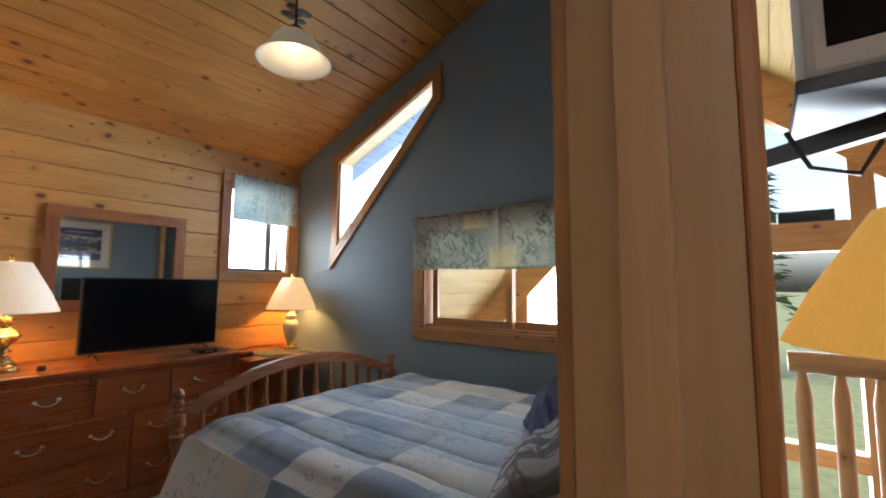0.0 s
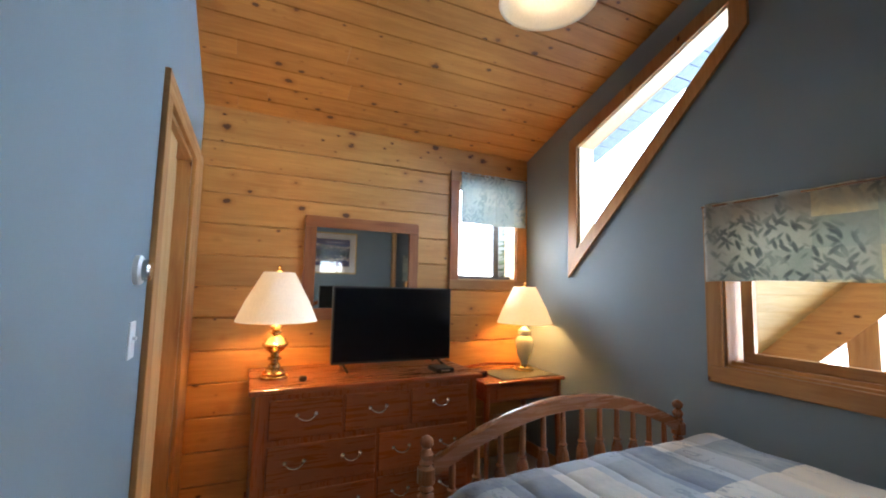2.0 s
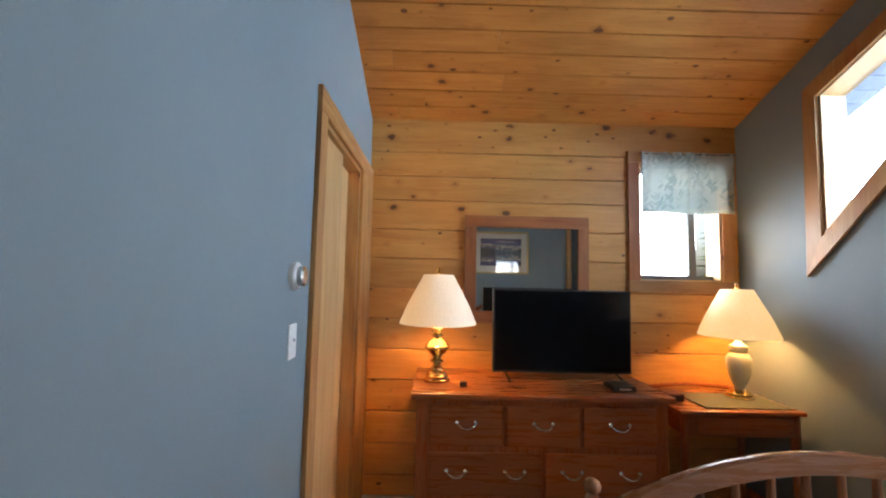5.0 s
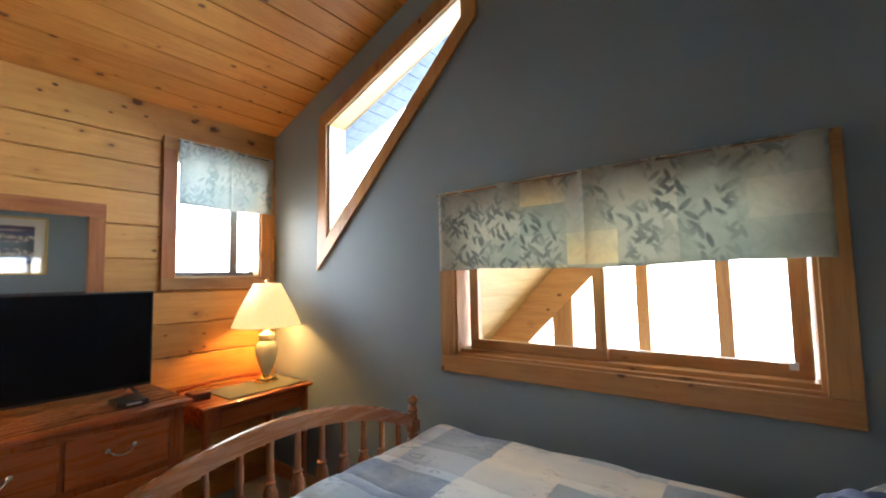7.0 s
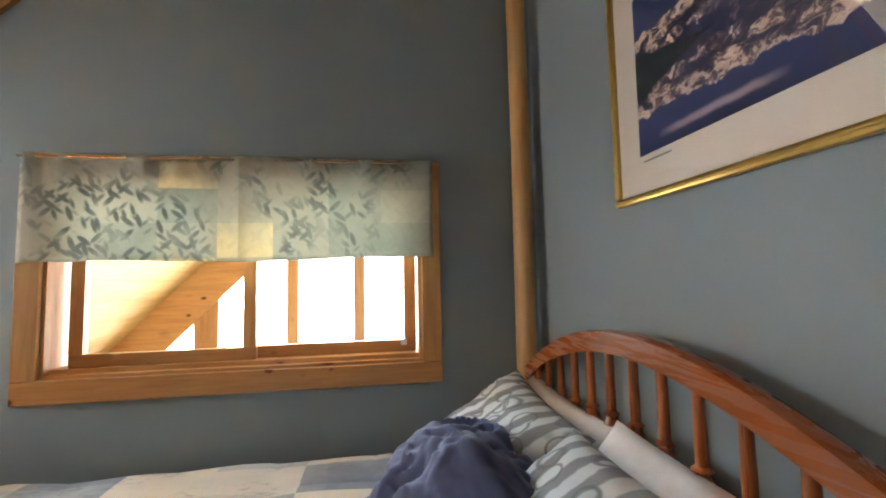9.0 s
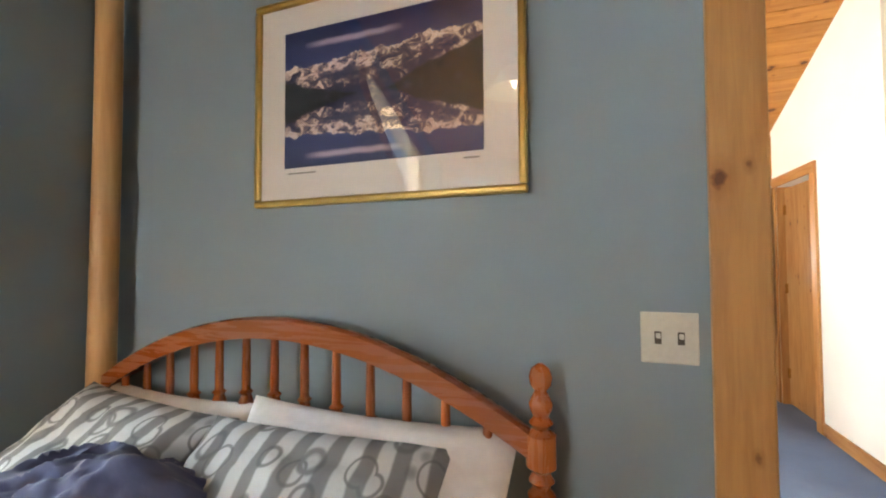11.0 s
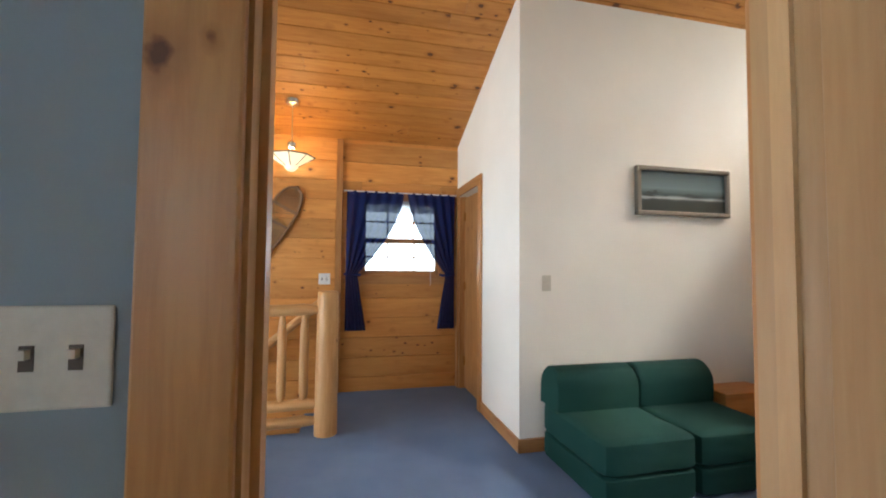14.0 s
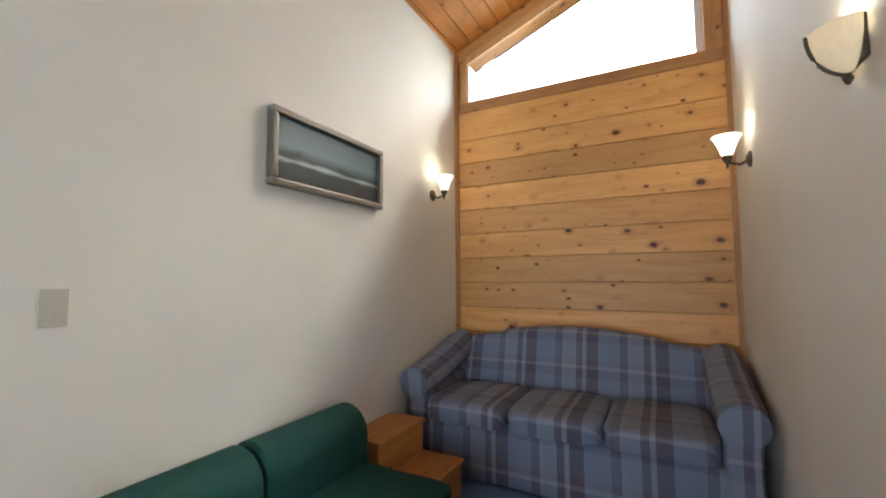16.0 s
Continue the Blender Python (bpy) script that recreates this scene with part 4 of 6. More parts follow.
def panel_door(name, label, width, height, m):
    """A six-panel door; hinge edge at the origin, leaf along -x."""
    t = tagged(new(name), label, "door", kind="structure")
    th = 0.035
    part("leaf", box(-width, 0, -0.010, 0.010, 0.01, height), DOORWOOD, t)
    zs = (0.01, 0.24, 0.86, 1.0, 1.55, 1.66, height)
    st = 0.105
    for x0, x1 in ((-width, -width + st), (-st, 0), (-width / 2 - st / 2, -width / 2 + st / 2)):
        part("stile", box(x0, x1, -th / 2, th / 2, 0.01, height), DOORWOOD, t, bevel=0.004)
    for z0, z1 in ((0.01, 0.24), (0.86, 1.0), (1.55, 1.66), (height - 0.11, height)):
        for x0, x1 in ((-width + st, -width / 2 - st / 2), (-width / 2 + st / 2, -st)):
            part("rail", box(x0, x1, -th / 2, th / 2, z0, z1), DOORWOOD, t, bevel=0.004)
    for z0, z1 in ((0.27, 0.83), (1.03, 1.52), (1.69, height - 0.14)):
        for x0, x1 in ((-width + st + 0.03, -width / 2 - st / 2 - 0.03), (-width / 2 + st / 2 + 0.03, -st - 0.03)):
            part("panel", box(x0, x1, -0.015, 0.015, z0, z1), DOORWOOD, t, bevel=0.006)
    part("knob", lathe([(0.012, 0), (0.012, 0.02), (0.028, 0.035), (0.03, 0.05), (0.018, 0.062)], seg=14), BRASS, t, "brass door knob", True).matrix_local = pose(-width + 0.06, th / 2, 0.96, -90)
    t.matrix_world = m
    return t


panel_door("door_2", "open pale pine panelled bedroom door", 0.90, 2.02, pose(-0.034, DY0 + 0.03, 0.008, 0, 0, -14))

# closet opening with sliding doors
d = thing("door_3", "sliding pine closet door in a pine casing", "closet door", kind="structure")
part("leaf", box(CX0 + 0.002, CX1 - 0.15, S - 0.10, S - 0.07, 0.01, CZ - 0.022), DOORWOOD, d)
part("leaf", box(CX0 + 0.35, CX1 - 0.02, S - 0.055, S - 0.025, 0.01, CZ - 0.02), DOORWOOD, d)
part("casing", box(CX1, CX1 + 0.095, S, S + 0.02, 0, CZ), TRIM[2], d, bevel=0.003)
part("casing", box(CX0 - 0.36, CX0, S, S + 0.02, 0, CZ), TRIM[2], d, bevel=0.003)
part("casing", box(CX0 - 0.36, CX1 + 0.095, S, S + 0.02, CZ, CZ + 0.095), TRIM[0], d, bevel=0.003)
part("jamb", box(CX1 - 0.02, CX1, S - 0.12, S, 0, CZ), TRIM[2], d)
part("jamb", box(CX0, CX0 + 0.02, S - 0.068, S, 0, CZ - 0.02), TRIM[2], d)
part("jamb", box(CX0, CX1 - 0.02, S - 0.12, S, CZ - 0.02, CZ), TRIM[0], d)

# hall door beside the stair window
d = thing("door_4", "pine hall door with brass hinges in a pine casing", "door", kind="structure")
part("leaf", box(HD0 + 0.02, HD1 - 0.02, HY - 0.10, HY - 0.06, 0.01, HZ - 0.02), TRIM[2], d)
for x0, x1 in ((HD0 - 0.085, HD0), (HD1, EW)):
    part("casing", box(x0, x1, HY, HY + 0.02, 0, HZ), TRIM[2], d, bevel=0.003)
part("casing", box(HD0 - 0.085, EW, HY, HY + 0.022, HZ, HZ + 0.09), TRIM[0], d, bevel=0.003)
part("jamb", box(HD0, HD0 + 0.02, HY - 0.12, HY, 0, HZ), TRIM[2], d)
part("jamb", box(HD1 - 0.02, HD1, HY - 0.12, HY, 0, HZ), TRIM[2], d)
for z in (0.25, 1.05, 1.8):
    part("hinge", box(HD1 - 0.045, HD1 - 0.02, HY - 0.06, HY - 0.045, z, z + 0.09), BRASS, d, "brass hinge")

# ---- bedroom things ----


def turned(h, r):
    """Profile of a turned spindle of height h and greatest radius r."""
    rows = ((0.5, 0), (0.6, 0.1), (0.72, 0.25), (0.6, 0.37), (0.82, 0.40), (0.6, 0.43), (0.9, 0.51), (1.0, 0.57), (0.86, 0.64), (0.52, 0.69), (0.75, 0.705), (0.44, 0.72), (0.46, 0.80), (0.40, 1.0))
    return [(r * a, h * b) for a, b in rows]


def post_profile(h, r):
    rows = ((0.9, 0), (1.0, 0.02), (1.0, 0.36), (0.75, 0.38), (0.95, 0.40), (0.6, 0.43), (0.9, 0.52), (0.62, 0.60), (0.55, 0.65), (0.8, 0.72), (0.92, 0.745), (0.55, 0.758), (0.85, 0.772), (0.55, 0.788), (1.0, 0.80), (1.0, 0.862),
            (0.5, 0.872), (0.8, 0.884), (0.5, 0.896), (0.74, 0.91), (0.80, 0.922), (0.5, 0.94), (0.4, 0.946), (0.7, 0.958), (0.78, 0.974), (0.6, 0.99), (0.15, 1.0))
    return [(r * a, h * b) for a, b in rows]


def arched_board(bed, x, y0, y1, z_end, z_mid, low, post_h, mats, count, first):
    mid, half = (y0 + y1) / 2, (y1 - y0) / 2
    curve = lambda y: z_end + (z_mid - z_end) * max(0.0, 1 - abs((y - mid) / half) ** 2.0)
    rail = bmesh.new()
    ring = []
    for i in range(41):
        y = y0 + 0.02 + (y1 - y0 - 0.04) * i / 40
        z = curve(y)
        ring.append([rail.verts.new(p) for p in ((x - 0.02, y, z - 0.03), (x + 0.02, y, z - 0.03), (x + 0.02, y, z + 0.024), (x + 0.012, y, z + 0.03), (x - 0.012, y, z + 0.03), (x - 0.02, y, z + 0.024))])
    for a, b in zip(ring, ring[1:]):
        for k in range(6):
            rail.faces.new((a[k], a[(k + 1) % 6], b[(k + 1) % 6], b[k]))
    rail.faces.new(ring[0])
    rail.faces.new(ring[-1][::-1])
    part("arched_rail", rail, mats[1], bed, smooth=True)
    part("lower_rail", box(x - 0.015, x + 0.015, y0, y1, low - 0.09, low), mats[1], bed, bevel=0.005)
    for y in (y0, y1):
        part("post", lathe(post_profile(post_h, 0.034), x, y), mats[2], bed, smooth=True)
    for i in range(count):
        y = y0 + first + (y1 - y0 - 2 * first) * i / (count - 1)
        part("spindle", lathe(turned(curve(y) - 0.025 - low, 0.0275), x, y, low, 12), mats[2], bed, smooth=True)


bed = thing("bed", "queen bed with arched turned-spindle headboard and footboard", "bed")
arched_board(bed, -0.088, 1.542, 3.03, 0.94, 1.178, 0.60, 1.135, MAPLE, 13, 0.123)
arched_board(bed, -2.055, 1.512, 2.905, 0.70, 0.885, 0.36, 0.83, FOOTWOOD, 12, 0.107)
for y in (1.585, 2.93):
    part("side_rail", box(-2.04, -0.11, y - 0.014, y + 0.014, 0.22, 0.36), MAPLE[0], bed, bevel=0.004)
part("mattress", cushion((1.86, 1.36, 0.40), pose(-1.07, 2.26, 0.47), lump=0.004, power=9.0), SHEET, bed, "white mattress", True)


def quilt_place(u, v):
    """Over the mattress, hanging down at the near side and at the foot."""
    a = (1 - u) * 2.05 - 0.42
    y = -0.36 + v * 1.80
    top = 0.688
    if a < 0:
        px, dz = -2.005 - 0.012 * math.sin(v * 22), a * 0.62
    else:
        px, dz = -2.0 + a, 0.0
    if y < 0:
        k = -y
        fold = 0.022 * math.sin(u * 38) * (k / 0.4)
        py, dy = 1.545 - 0.02 - 0.05 * math.sin(min(1, k / 0.25) * 1.57) - 0.10 * max(0.0, k - 0.05) + fold, y
    else:
        py, dy = 1.545 + y, 0.0
    puff = 0.006 * abs(math.sin(u * math.pi * 6)) ** 0.5 + 0.011 * abs(math.sin(v * math.pi * 9)) ** 0.45
    z = top + dz + dy + puff - 0.012
    edge = min(1.0, max(0.0, a) / 0.10)
    z -= 0.05 * (1 - edge) ** 2 * (1 if a >= 0 else 1)
    side = min(1.0, max(0.0, y) / 0.12) if y >= 0 else 0.0
    z -= 0.045 * (1 - side) ** 2
    z += 0.012 * noise.noise(Vector((u * 7, v * 6, 0.3)))
    return (px, min(py, 2.985), z)


q = tagged(part("quilt", grid(120, 126, quilt_place), QUILT, smooth=True), "blue and cream patchwork quilt spread over the bed", "quilt")
thicken(q, 0.018)


def pillow(name, size, m, mat, label, seed):
    bm = bmesh.new()
    a, b, c = size
    n = 36
    for side in (1, -1):
        def place(u, v):
            x, y = u * 2 - 1, v * 2 - 1
            f = max(0.0, (1 - abs(x) ** 2.6)) ** 0.55 * max(0.0, (1 - abs(y) ** 2.6)) ** 0.55
            pinch = 1 - 0.10 * (1 - abs(x)) * abs(y) ** 3 - 0.0
            wr = noise.noise(Vector((x * 1.8 + seed, y * 1.8, side))) * 0.03 + noise.noise(Vector((x * 4 + seed, y * 4, side))) * 0.016 + abs(noise.noise(Vector((x * 7 + seed, y * 3, side)))) * 0.012
            return (x * a / 2 * (1 - 0.07 * (1 - y * y) * abs(x) ** 3), y * b / 2 * pinch, side * (f * (c / 2) + wr * f))
        grid(n, n, place, bm)
    bmesh.ops.remove_doubles(bm, verts=bm.verts, dist=0.001)
    ob = tagged(part(name, bm, mat, smooth=True), label, "pillow")
    ob.matrix_world = m
    return ob


pillow("pillow", (0.50, 0.74, 0.16), pose(-0.235, 1.955, 0.785, 3, -50, 3), SHEET, "white cotton pillow against the headboard", 1.0)
pillow("pillow", (0.46, 0.66, 0.16), pose(-0.225, 2.66, 0.78, 0, -52, -2), SHEET, "white cotton pillow against the headboard", 4.0)
pillow("pillow", (0.52, 0.64, 0.17), pose(-0.38, 2.03, 0.80, 2, -36, 5), SCROLL, "grey scroll-printed pillow leaning on a white one", 7.0)
pillow("pillow", (0.50, 0.64, 0.18), pose(-0.36, 2.66, 0.815, 4, -36, -4), SCROLL, "grey scroll-printed pillow leaning on a white one", 9.0)


def throw_place(u, v):
    x, y = u * 2 - 1, v * 2 - 1
    r = math.sqrt(x * x + y * y)
    h = max(0.0, 1 - r * r * 0.60) * 0.19 + 0.07 * math.exp(-((x - 0.1) ** 2 + (y + 0.45) ** 2) * 7)
    w = Vector((x * 1.7 + 0.4 * y, y * 1.9, 5))
    crease = abs(noise.noise(w)) * 0.10 + abs(noise.noise(w * 2.3)) * 0.045 + noise.noise(w * 6.0) * 0.010
    edge = min(1.0, max(0.0, 1.25 - r) * 2.5)
    return (x * (0.22 + 0.03 * math.sin(3 * y)), y * (0.29 + 0.03 * math.sin(3 * x + 1)), h - crease * edge * 0.9 + 0.03 * edge)


t = tagged(part("throw_blanket", grid(72, 72, throw_place), NAVY, smooth=True), "rumpled navy fleece throw heaped against the pillows", "blanket")
thicken(t, 0.014)
t.matrix_world = pose(-0.475, 2.43, 0.735, 0, -20, 20)

# dresser
DX0, DX1, DYA, DYB, DH = -3.56, -2.95, 0.945, 2.235, 0.835
dr = thing("dresser", "cherry seven-drawer dresser with bail handles", "dresser")
part("top", box(DX0, DX1 + 0.03, DYA - 0.03, DYB + 0.03, DH - 0.03, DH), CHERRY[1], dr, bevel=0.007)
part("body", box(DX0, DX1, DYA, DYB, 0.08, DH - 0.03), CHERRY[2], dr, bevel=0.004)
part("plinth", box(DX0 + 0.01, DX1 + 0.012, DYA - 0.012, DYB + 0.012, 0.0, 0.085), CHERRY[1], dr, bevel=0.006)
ya, yb = DYA + 0.06, DYB - 0.06
rows = [(0.575, 0.775, 3), (0.335, 0.545, 2), (0.105, 0.305, 2)]


def handle(parent, x, y, z, w=0.095):
    pts = [(x, y - w / 2, z + 0.018)] + [(x + 0.022 * math.sin(math.pi * (i / 10)) ** 0.5 + 0.004, y - w / 2 + w * i / 10, z + 0.018 - 0.024 * math.sin(math.pi * i / 10) ** 0.7) for i in range(1, 10)] + [(x, y + w / 2, z + 0.018)]
    h = part("handle", tube(pts, 0.0042, 8), CHROME, parent, "bright bail handle", True)
    for s in (-1, 1):
        part("rosette", lathe([(0.011, 0), (0.011, 0.003), (0.005, 0.008)], seg=10), CHROME, h).matrix_local = pose(x, y + s * w / 2, z + 0.018, 0, 90)


for z0, z1, n in rows:
    for i in range(n):
        y0, y1 = ya + (yb - ya) * i / n + 0.008, ya + (yb - ya) * (i + 1) / n - 0.008
        f = part("drawer", box(DX1, DX1 + 0.016, y0, y1, z0, z1), CHERRY[1], dr, bevel=0.006)
        for k in ((0.5,) if n == 3 else (0.24, 0.76)):
            handle(f, DX1 + 0.016, y0 + (y1 - y0) * k, (z0 + z1) / 2)

# television
tv = thing("television", "flat black television standing on two feet", "television")
TX = -3.27
part("housing", box(TX - 0.05, TX, 1.375, 2.20, 0.875, 1.365), BLACK, tv, bevel=0.006)
part("screen", box(TX, TX + 0.003, 1.385, 2.19, 0.890, 1.355), SCREEN, tv, "switched-off glossy screen")
for y in (1.45, 2.11):
    bm = tube([(TX - 0.03, y, 0.88), (TX + 0.09, y + 0.01, DH + 0.009)], 0.008, 8)
    tube([(TX - 0.03, y, 0.88), (TX - 0.13, y + 0.01, DH + 0.009)], 0.008, 8, bm)
    part("foot", bm, BLACK, tv)
bx = thing("set_top_box", "small black set-top box on the dresser", "media box")
part("housing", box(-3.16, -3.02, 1.985, 2.11, DH, DH + 0.028), BLACK, bx, bevel=0.006)
part("light", box(-3.02, -3.0195, 2.02, 2.08, DH + 0.010, DH + 0.018), GREYTV, bx)
tagged(part("alarm_puck", lathe([(0.018, 0), (0.022, 0.006), (0.02, 0.026), (0.012, 0.03)], -3.08, 1.19, DH, 14), BLACK, smooth=True), "small black gadget beside the brass lamp", "gadget")


def table_lamp(x, y, z, shade_z, r0, r1, h, body, body_mat, shade_mat, label, power, foot_mat=None):
    t = thing("table_lamp", label, "lamp")
    part("base", lathe(body, x, y, z, 24), body_mat, t, smooth=True)
    part("foot", lathe([(0.075, 0), (0.078, 0.012), (0.064, 0.02), (0.066, 0.032), (0.05, 0.045), (0.03, 0.052)], x, y, z, 24), foot_mat or body_mat, t, "brass foot", True)
    s = part("shade", lathe([(r0, 0), (r0 * 0.995, 0.006), (r0 * 0.66 + r1 * 0.34, h * 0.4), (r1, h)], x, y, shade_z, 40, cap=False), shade_mat, t, "pleated cloth shade, lit", True)
    thicken(s, 0.003)
    part("finial", lathe([(0.004, -0.03), (0.006, 0), (0.014, 0.012), (0.004, 0.02), (0.012, 0.03), (0.003, 0.042)], x, y, shade_z + h, 12), BRASS, t, "brass finial", True)
    part("harp", tube([(x, y + 0.05 * math.sin(a), shade_z + h * 0.95 - 0.10 + 0.10 * -math.cos(a)) for a in [math.pi * k / 8 for k in range(9)]], 0.003, 6), BRASS, t)
    part("bulb", lathe([(0.012, 0), (0.03, 0.05), (0.02, 0.085), (0.004, 0.095)], x, y, shade_z + 0.08, 12), BULB, t, "lit bulb", True)
    top = z + body[-1][1]
    part("stem", lathe([(0.008, 0), (0.008, shade_z + 0.085 - top)], x, y, top - 0.002, 10), BRASS, t)
    lamp("bulb_light", "POINT", power, WARM, pose(x, y, shade_z + 0.14), 0.04)
    return t


BRASSBODY = [(0.05, 0.045), (0.05, 0.055), (0.034, 0.06), (0.034, 0.075), (0.022, 0.085), (0.022, 0.10), (0.038, 0.106), (0.038, 0.116), (0.022, 0.124), (0.026, 0.14), (0.048, 0.158), (0.066, 0.182), (0.072, 0.186), (0.072, 0.198), (0.064, 0.202), (0.052, 0.222), (0.028, 0.238), (0.022, 0.25), (0.034, 0.256), (0.034, 0.264), (0.02, 0.27), (0.032, 0.282), (0.03, 0.296), (0.016, 0.304), (0.016, 0.32)]
table_lamp(-3.21, 1.045, DH, 1.158, 0.222, 0.085, 0.282, BRASSBODY, BRASS, SHADE, "polished brass table lamp, lit, with a pleated cream shade", 8)
URN = [(0.028, 0.05), (0.026, 0.07), (0.036, 0.085), (0.055, 0.13), (0.068, 0.19), (0.071, 0.23), (0.058, 0.262), (0.04, 0.272), (0.05, 0.285), (0.05, 0.315), (0.03, 0.325), (0.016, 0.345)]
table_lamp(-3.33, 2.885, 0.735, 1.105, 0.215, 0.085, 0.285, URN, CERAMIC, SHADE_HOT, "cream ceramic urn lamp, lit, with brass foot", 10, BRASS)

# bedside table
nt_ = thing("side_table", "small cherry side table with tapered legs and a low gallery", "side table")
ax, bx_, ay, by, hz = -3.53, -3.07, 2.38, 3.03, 0.735
part("top", box(ax - 0.02, bx_ + 0.02, ay - 0.02, by + 0.02, hz - 0.022, hz), CHERRY[1], nt_, bevel=0.006)
part("apron", box(ax + 0.02, bx_ - 0.005, ay + 0.02, by - 0.02, hz - 0.14, hz - 0.022), CHERRY[1], nt_)
part("drawer", box(bx_ - 0.005, bx_ + 0.006, ay + 0.08, by - 0.08, hz - 0.125, hz - 0.035), CHERRY[1], nt_, bevel=0.004)
for x in (ax + 0.02, bx_ - 0.02):
    for y in (ay + 0.02, by - 0.02):
        part("leg", lathe([(0.013, 0), (0.022, 0.5), (0.024, hz - 0.022)], x, y, 0, 8), CHERRY[2], nt_)
g = [(-3.52 + 0.02 * 0, y, hz + 0.012 + 0.022 * math.sin((y - 2.42) / 0.56 * math.pi)) for y in [2.42 + 0.056 * i for i in range(11)]]
part("gallery", tube(g, 0.012, 8), CHERRY[1], nt_, smooth=True)
tagged(part("table_mat", box(-3.42, -3.10, 2.53, 3.02, hz, hz + 0.006), MATCLOTH, bevel=0.002), "grey-green cloth mat under the urn lamp", "mat")
cl = thing("clock_radio", "dark maroon clock radio on the side table", "clock radio")
part("housing", box(-3.33, -3.22, 2.385, 2.485, hz, hz + 0.045), MAROON, cl, bevel=0.008)
part("dial", box(-3.22, -3.2185, 2.40, 2.47, hz + 0.012, hz + 0.034), BLACK, cl)

# mirror
mi = thing("mirror", "wall mirror in a flat reddish wood frame", "mirror")
for y0, y1, z0, z1, m in ((1.217, 2.06, 1.775, 1.855, REDTRIM[1]), (1.217, 2.06, 1.13, 1.21, REDTRIM[1]), (1.217, 1.297, 1.21, 1.775, REDTRIM[2]), (1.985, 2.06, 1.21, 1.775, REDTRIM[2])):
    part("frame", box(W + 0.003, W + 0.028, y0, y1, z0, z1), m, mi, bevel=0.004)
part("glass", box(W + 0.004, W + 0.014, 1.297, 1.985, 1.21, 1.775), MIRROR, mi, "silvered mirror glass")


def valance(name, axis, a0, a1, face, z0, z1, mat, label, amp, waves):
    t = thing(name, label, "valance")

    def place(u, v):
        a = a0 + (a1 - a0) * u
        off = 0.030 + amp * math.sin(u * waves + 1.3 * math.sin(u * 7)) * (0.4 + 0.6 * v) + 0.004 * noise.noise(Vector((u * 8, v * 5, 1)))
        off += 0.012 * math.exp(-((u - 0.5) / 0.012) ** 2) + 0.006 * math.sin(u * 61 + 2 * math.sin(u * 17)) * (1 - v) ** 2
        z = z1 - (z1 - z0) * v + 0.006 * math.sin(u * 9) * v + 0.006 * noise.noise(Vector((u * 14, v * 2, 3)))
        return (a, face - off, z) if axis == "x" else (face + off, a, z)
    c = part("cloth", grid(90, 14, place), mat, t, smooth=True)
    thicken(c, 0.003)
    zr = z1 - 0.012
    rod = [(a0 - 0.012, face - 0.03, zr), (a1 + 0.012, face - 0.03, zr)] if axis == "x" else [(face + 0.03, a0 - 0.012, zr), (face + 0.03, a1 + 0.012, zr)]
    part("rod", tube(rod, 0.006, 8), CHROME, t, "thin curtain rod")
    return t


valance("window_valance", "x", -1.985, -0.47, N - 0.02, 1.435, 1.842, VALANCE, "sage leaf-print cotton valance over the wide window", 0.010, 26)
valance("window_valance", "y", 2.415, 3.055, W + 0.02, 1.895, 2.318, VALANCE_W, "pale leaf-print cotton valance over the small window", 0.006, 16)


def framed(name, x, s, y0, y1, z0, z1, border, mount, frame_mat, art, label, depth=0.025, tilt=0):
    """A framed picture on an x-facing wall; s is the side it faces."""
    t = thing(name, label, "picture")
    lo, hi = sorted((x, x + s * depth))
    b = border
    for p in ((y0, y1, z1 - b, z1), (y0, y1, z0, z0 + b), (y0, y0 + b, z0 + b, z1 - b), (y1 - b, y1, z0 + b, z1 - b)):
        part("frame", box(lo, hi, *p), frame_mat, t, bevel=0.007)
    for p in ((y0, y1, z1 - b * 0.55, z1 - b * 0.45), (y0, y1, z0 + b * 0.45, z0 + b * 0.55)):
        part("bead", box(lo - (0.003 if s < 0 else 0), hi + (0.003 if s > 0 else 0), y0 + b * 0.4, y1 - b * 0.4, p[2], p[3]), frame_mat, t)
    lo, hi = sorted((x + s * 0.002, x + s * depth * 0.5))
    if mount:
        part("mount", box(lo, hi, y0 + b, y1 - b, z0 + b, z1 - b), PAPER, t, "cream card mount")
        k = mount
        lo, hi = sorted((x + s * depth * 0.5, x + s * (depth * 0.5 + 0.0015)))
        part("print", box(lo, hi, y0 + k[0], y1 - k[0], z0 + k[1], z1 - k[2]), art, t, "blue mountain and lake print")
        lo, hi = sorted((x + s * (depth * 0.5 + 0.004), x + s * (depth * 0.5 + 0.0055)))
        part("glass", box(lo, hi, y0 + b, y1 - b, z0 + b, z1 - b), PICGLASS, t, "clear picture glass").visible_shadow = False
        x1 = x + s * (depth * 0.5 + 0.001)
        for ya, yb in ((y0 + k[0] + 0.012, y0 + k[0] + 0.055), (y1 - k[0] - 0.115, y1 - k[0] - 0.012)):
            lo, hi = sorted((x + s * depth * 0.5, x1))
            part("signature", box(lo, hi, ya, yb, z0 + k[1] - 0.019, z0 + k[1] - 0.015), SILVERFRAME, t, "pencil line of writing")
    else:
        part("painting", box(lo, hi, y0 + b, y1 - b, z0 + b, z1 - b), art, t)
    return t


framed("mountain_picture", E, -1, 1.575, 2.432, 1.535, 2.18, 0.022, (0.112, 0.118, 0.105), GOLD, PRINT, "gilt-framed mountain lake print with a wide cream mount")


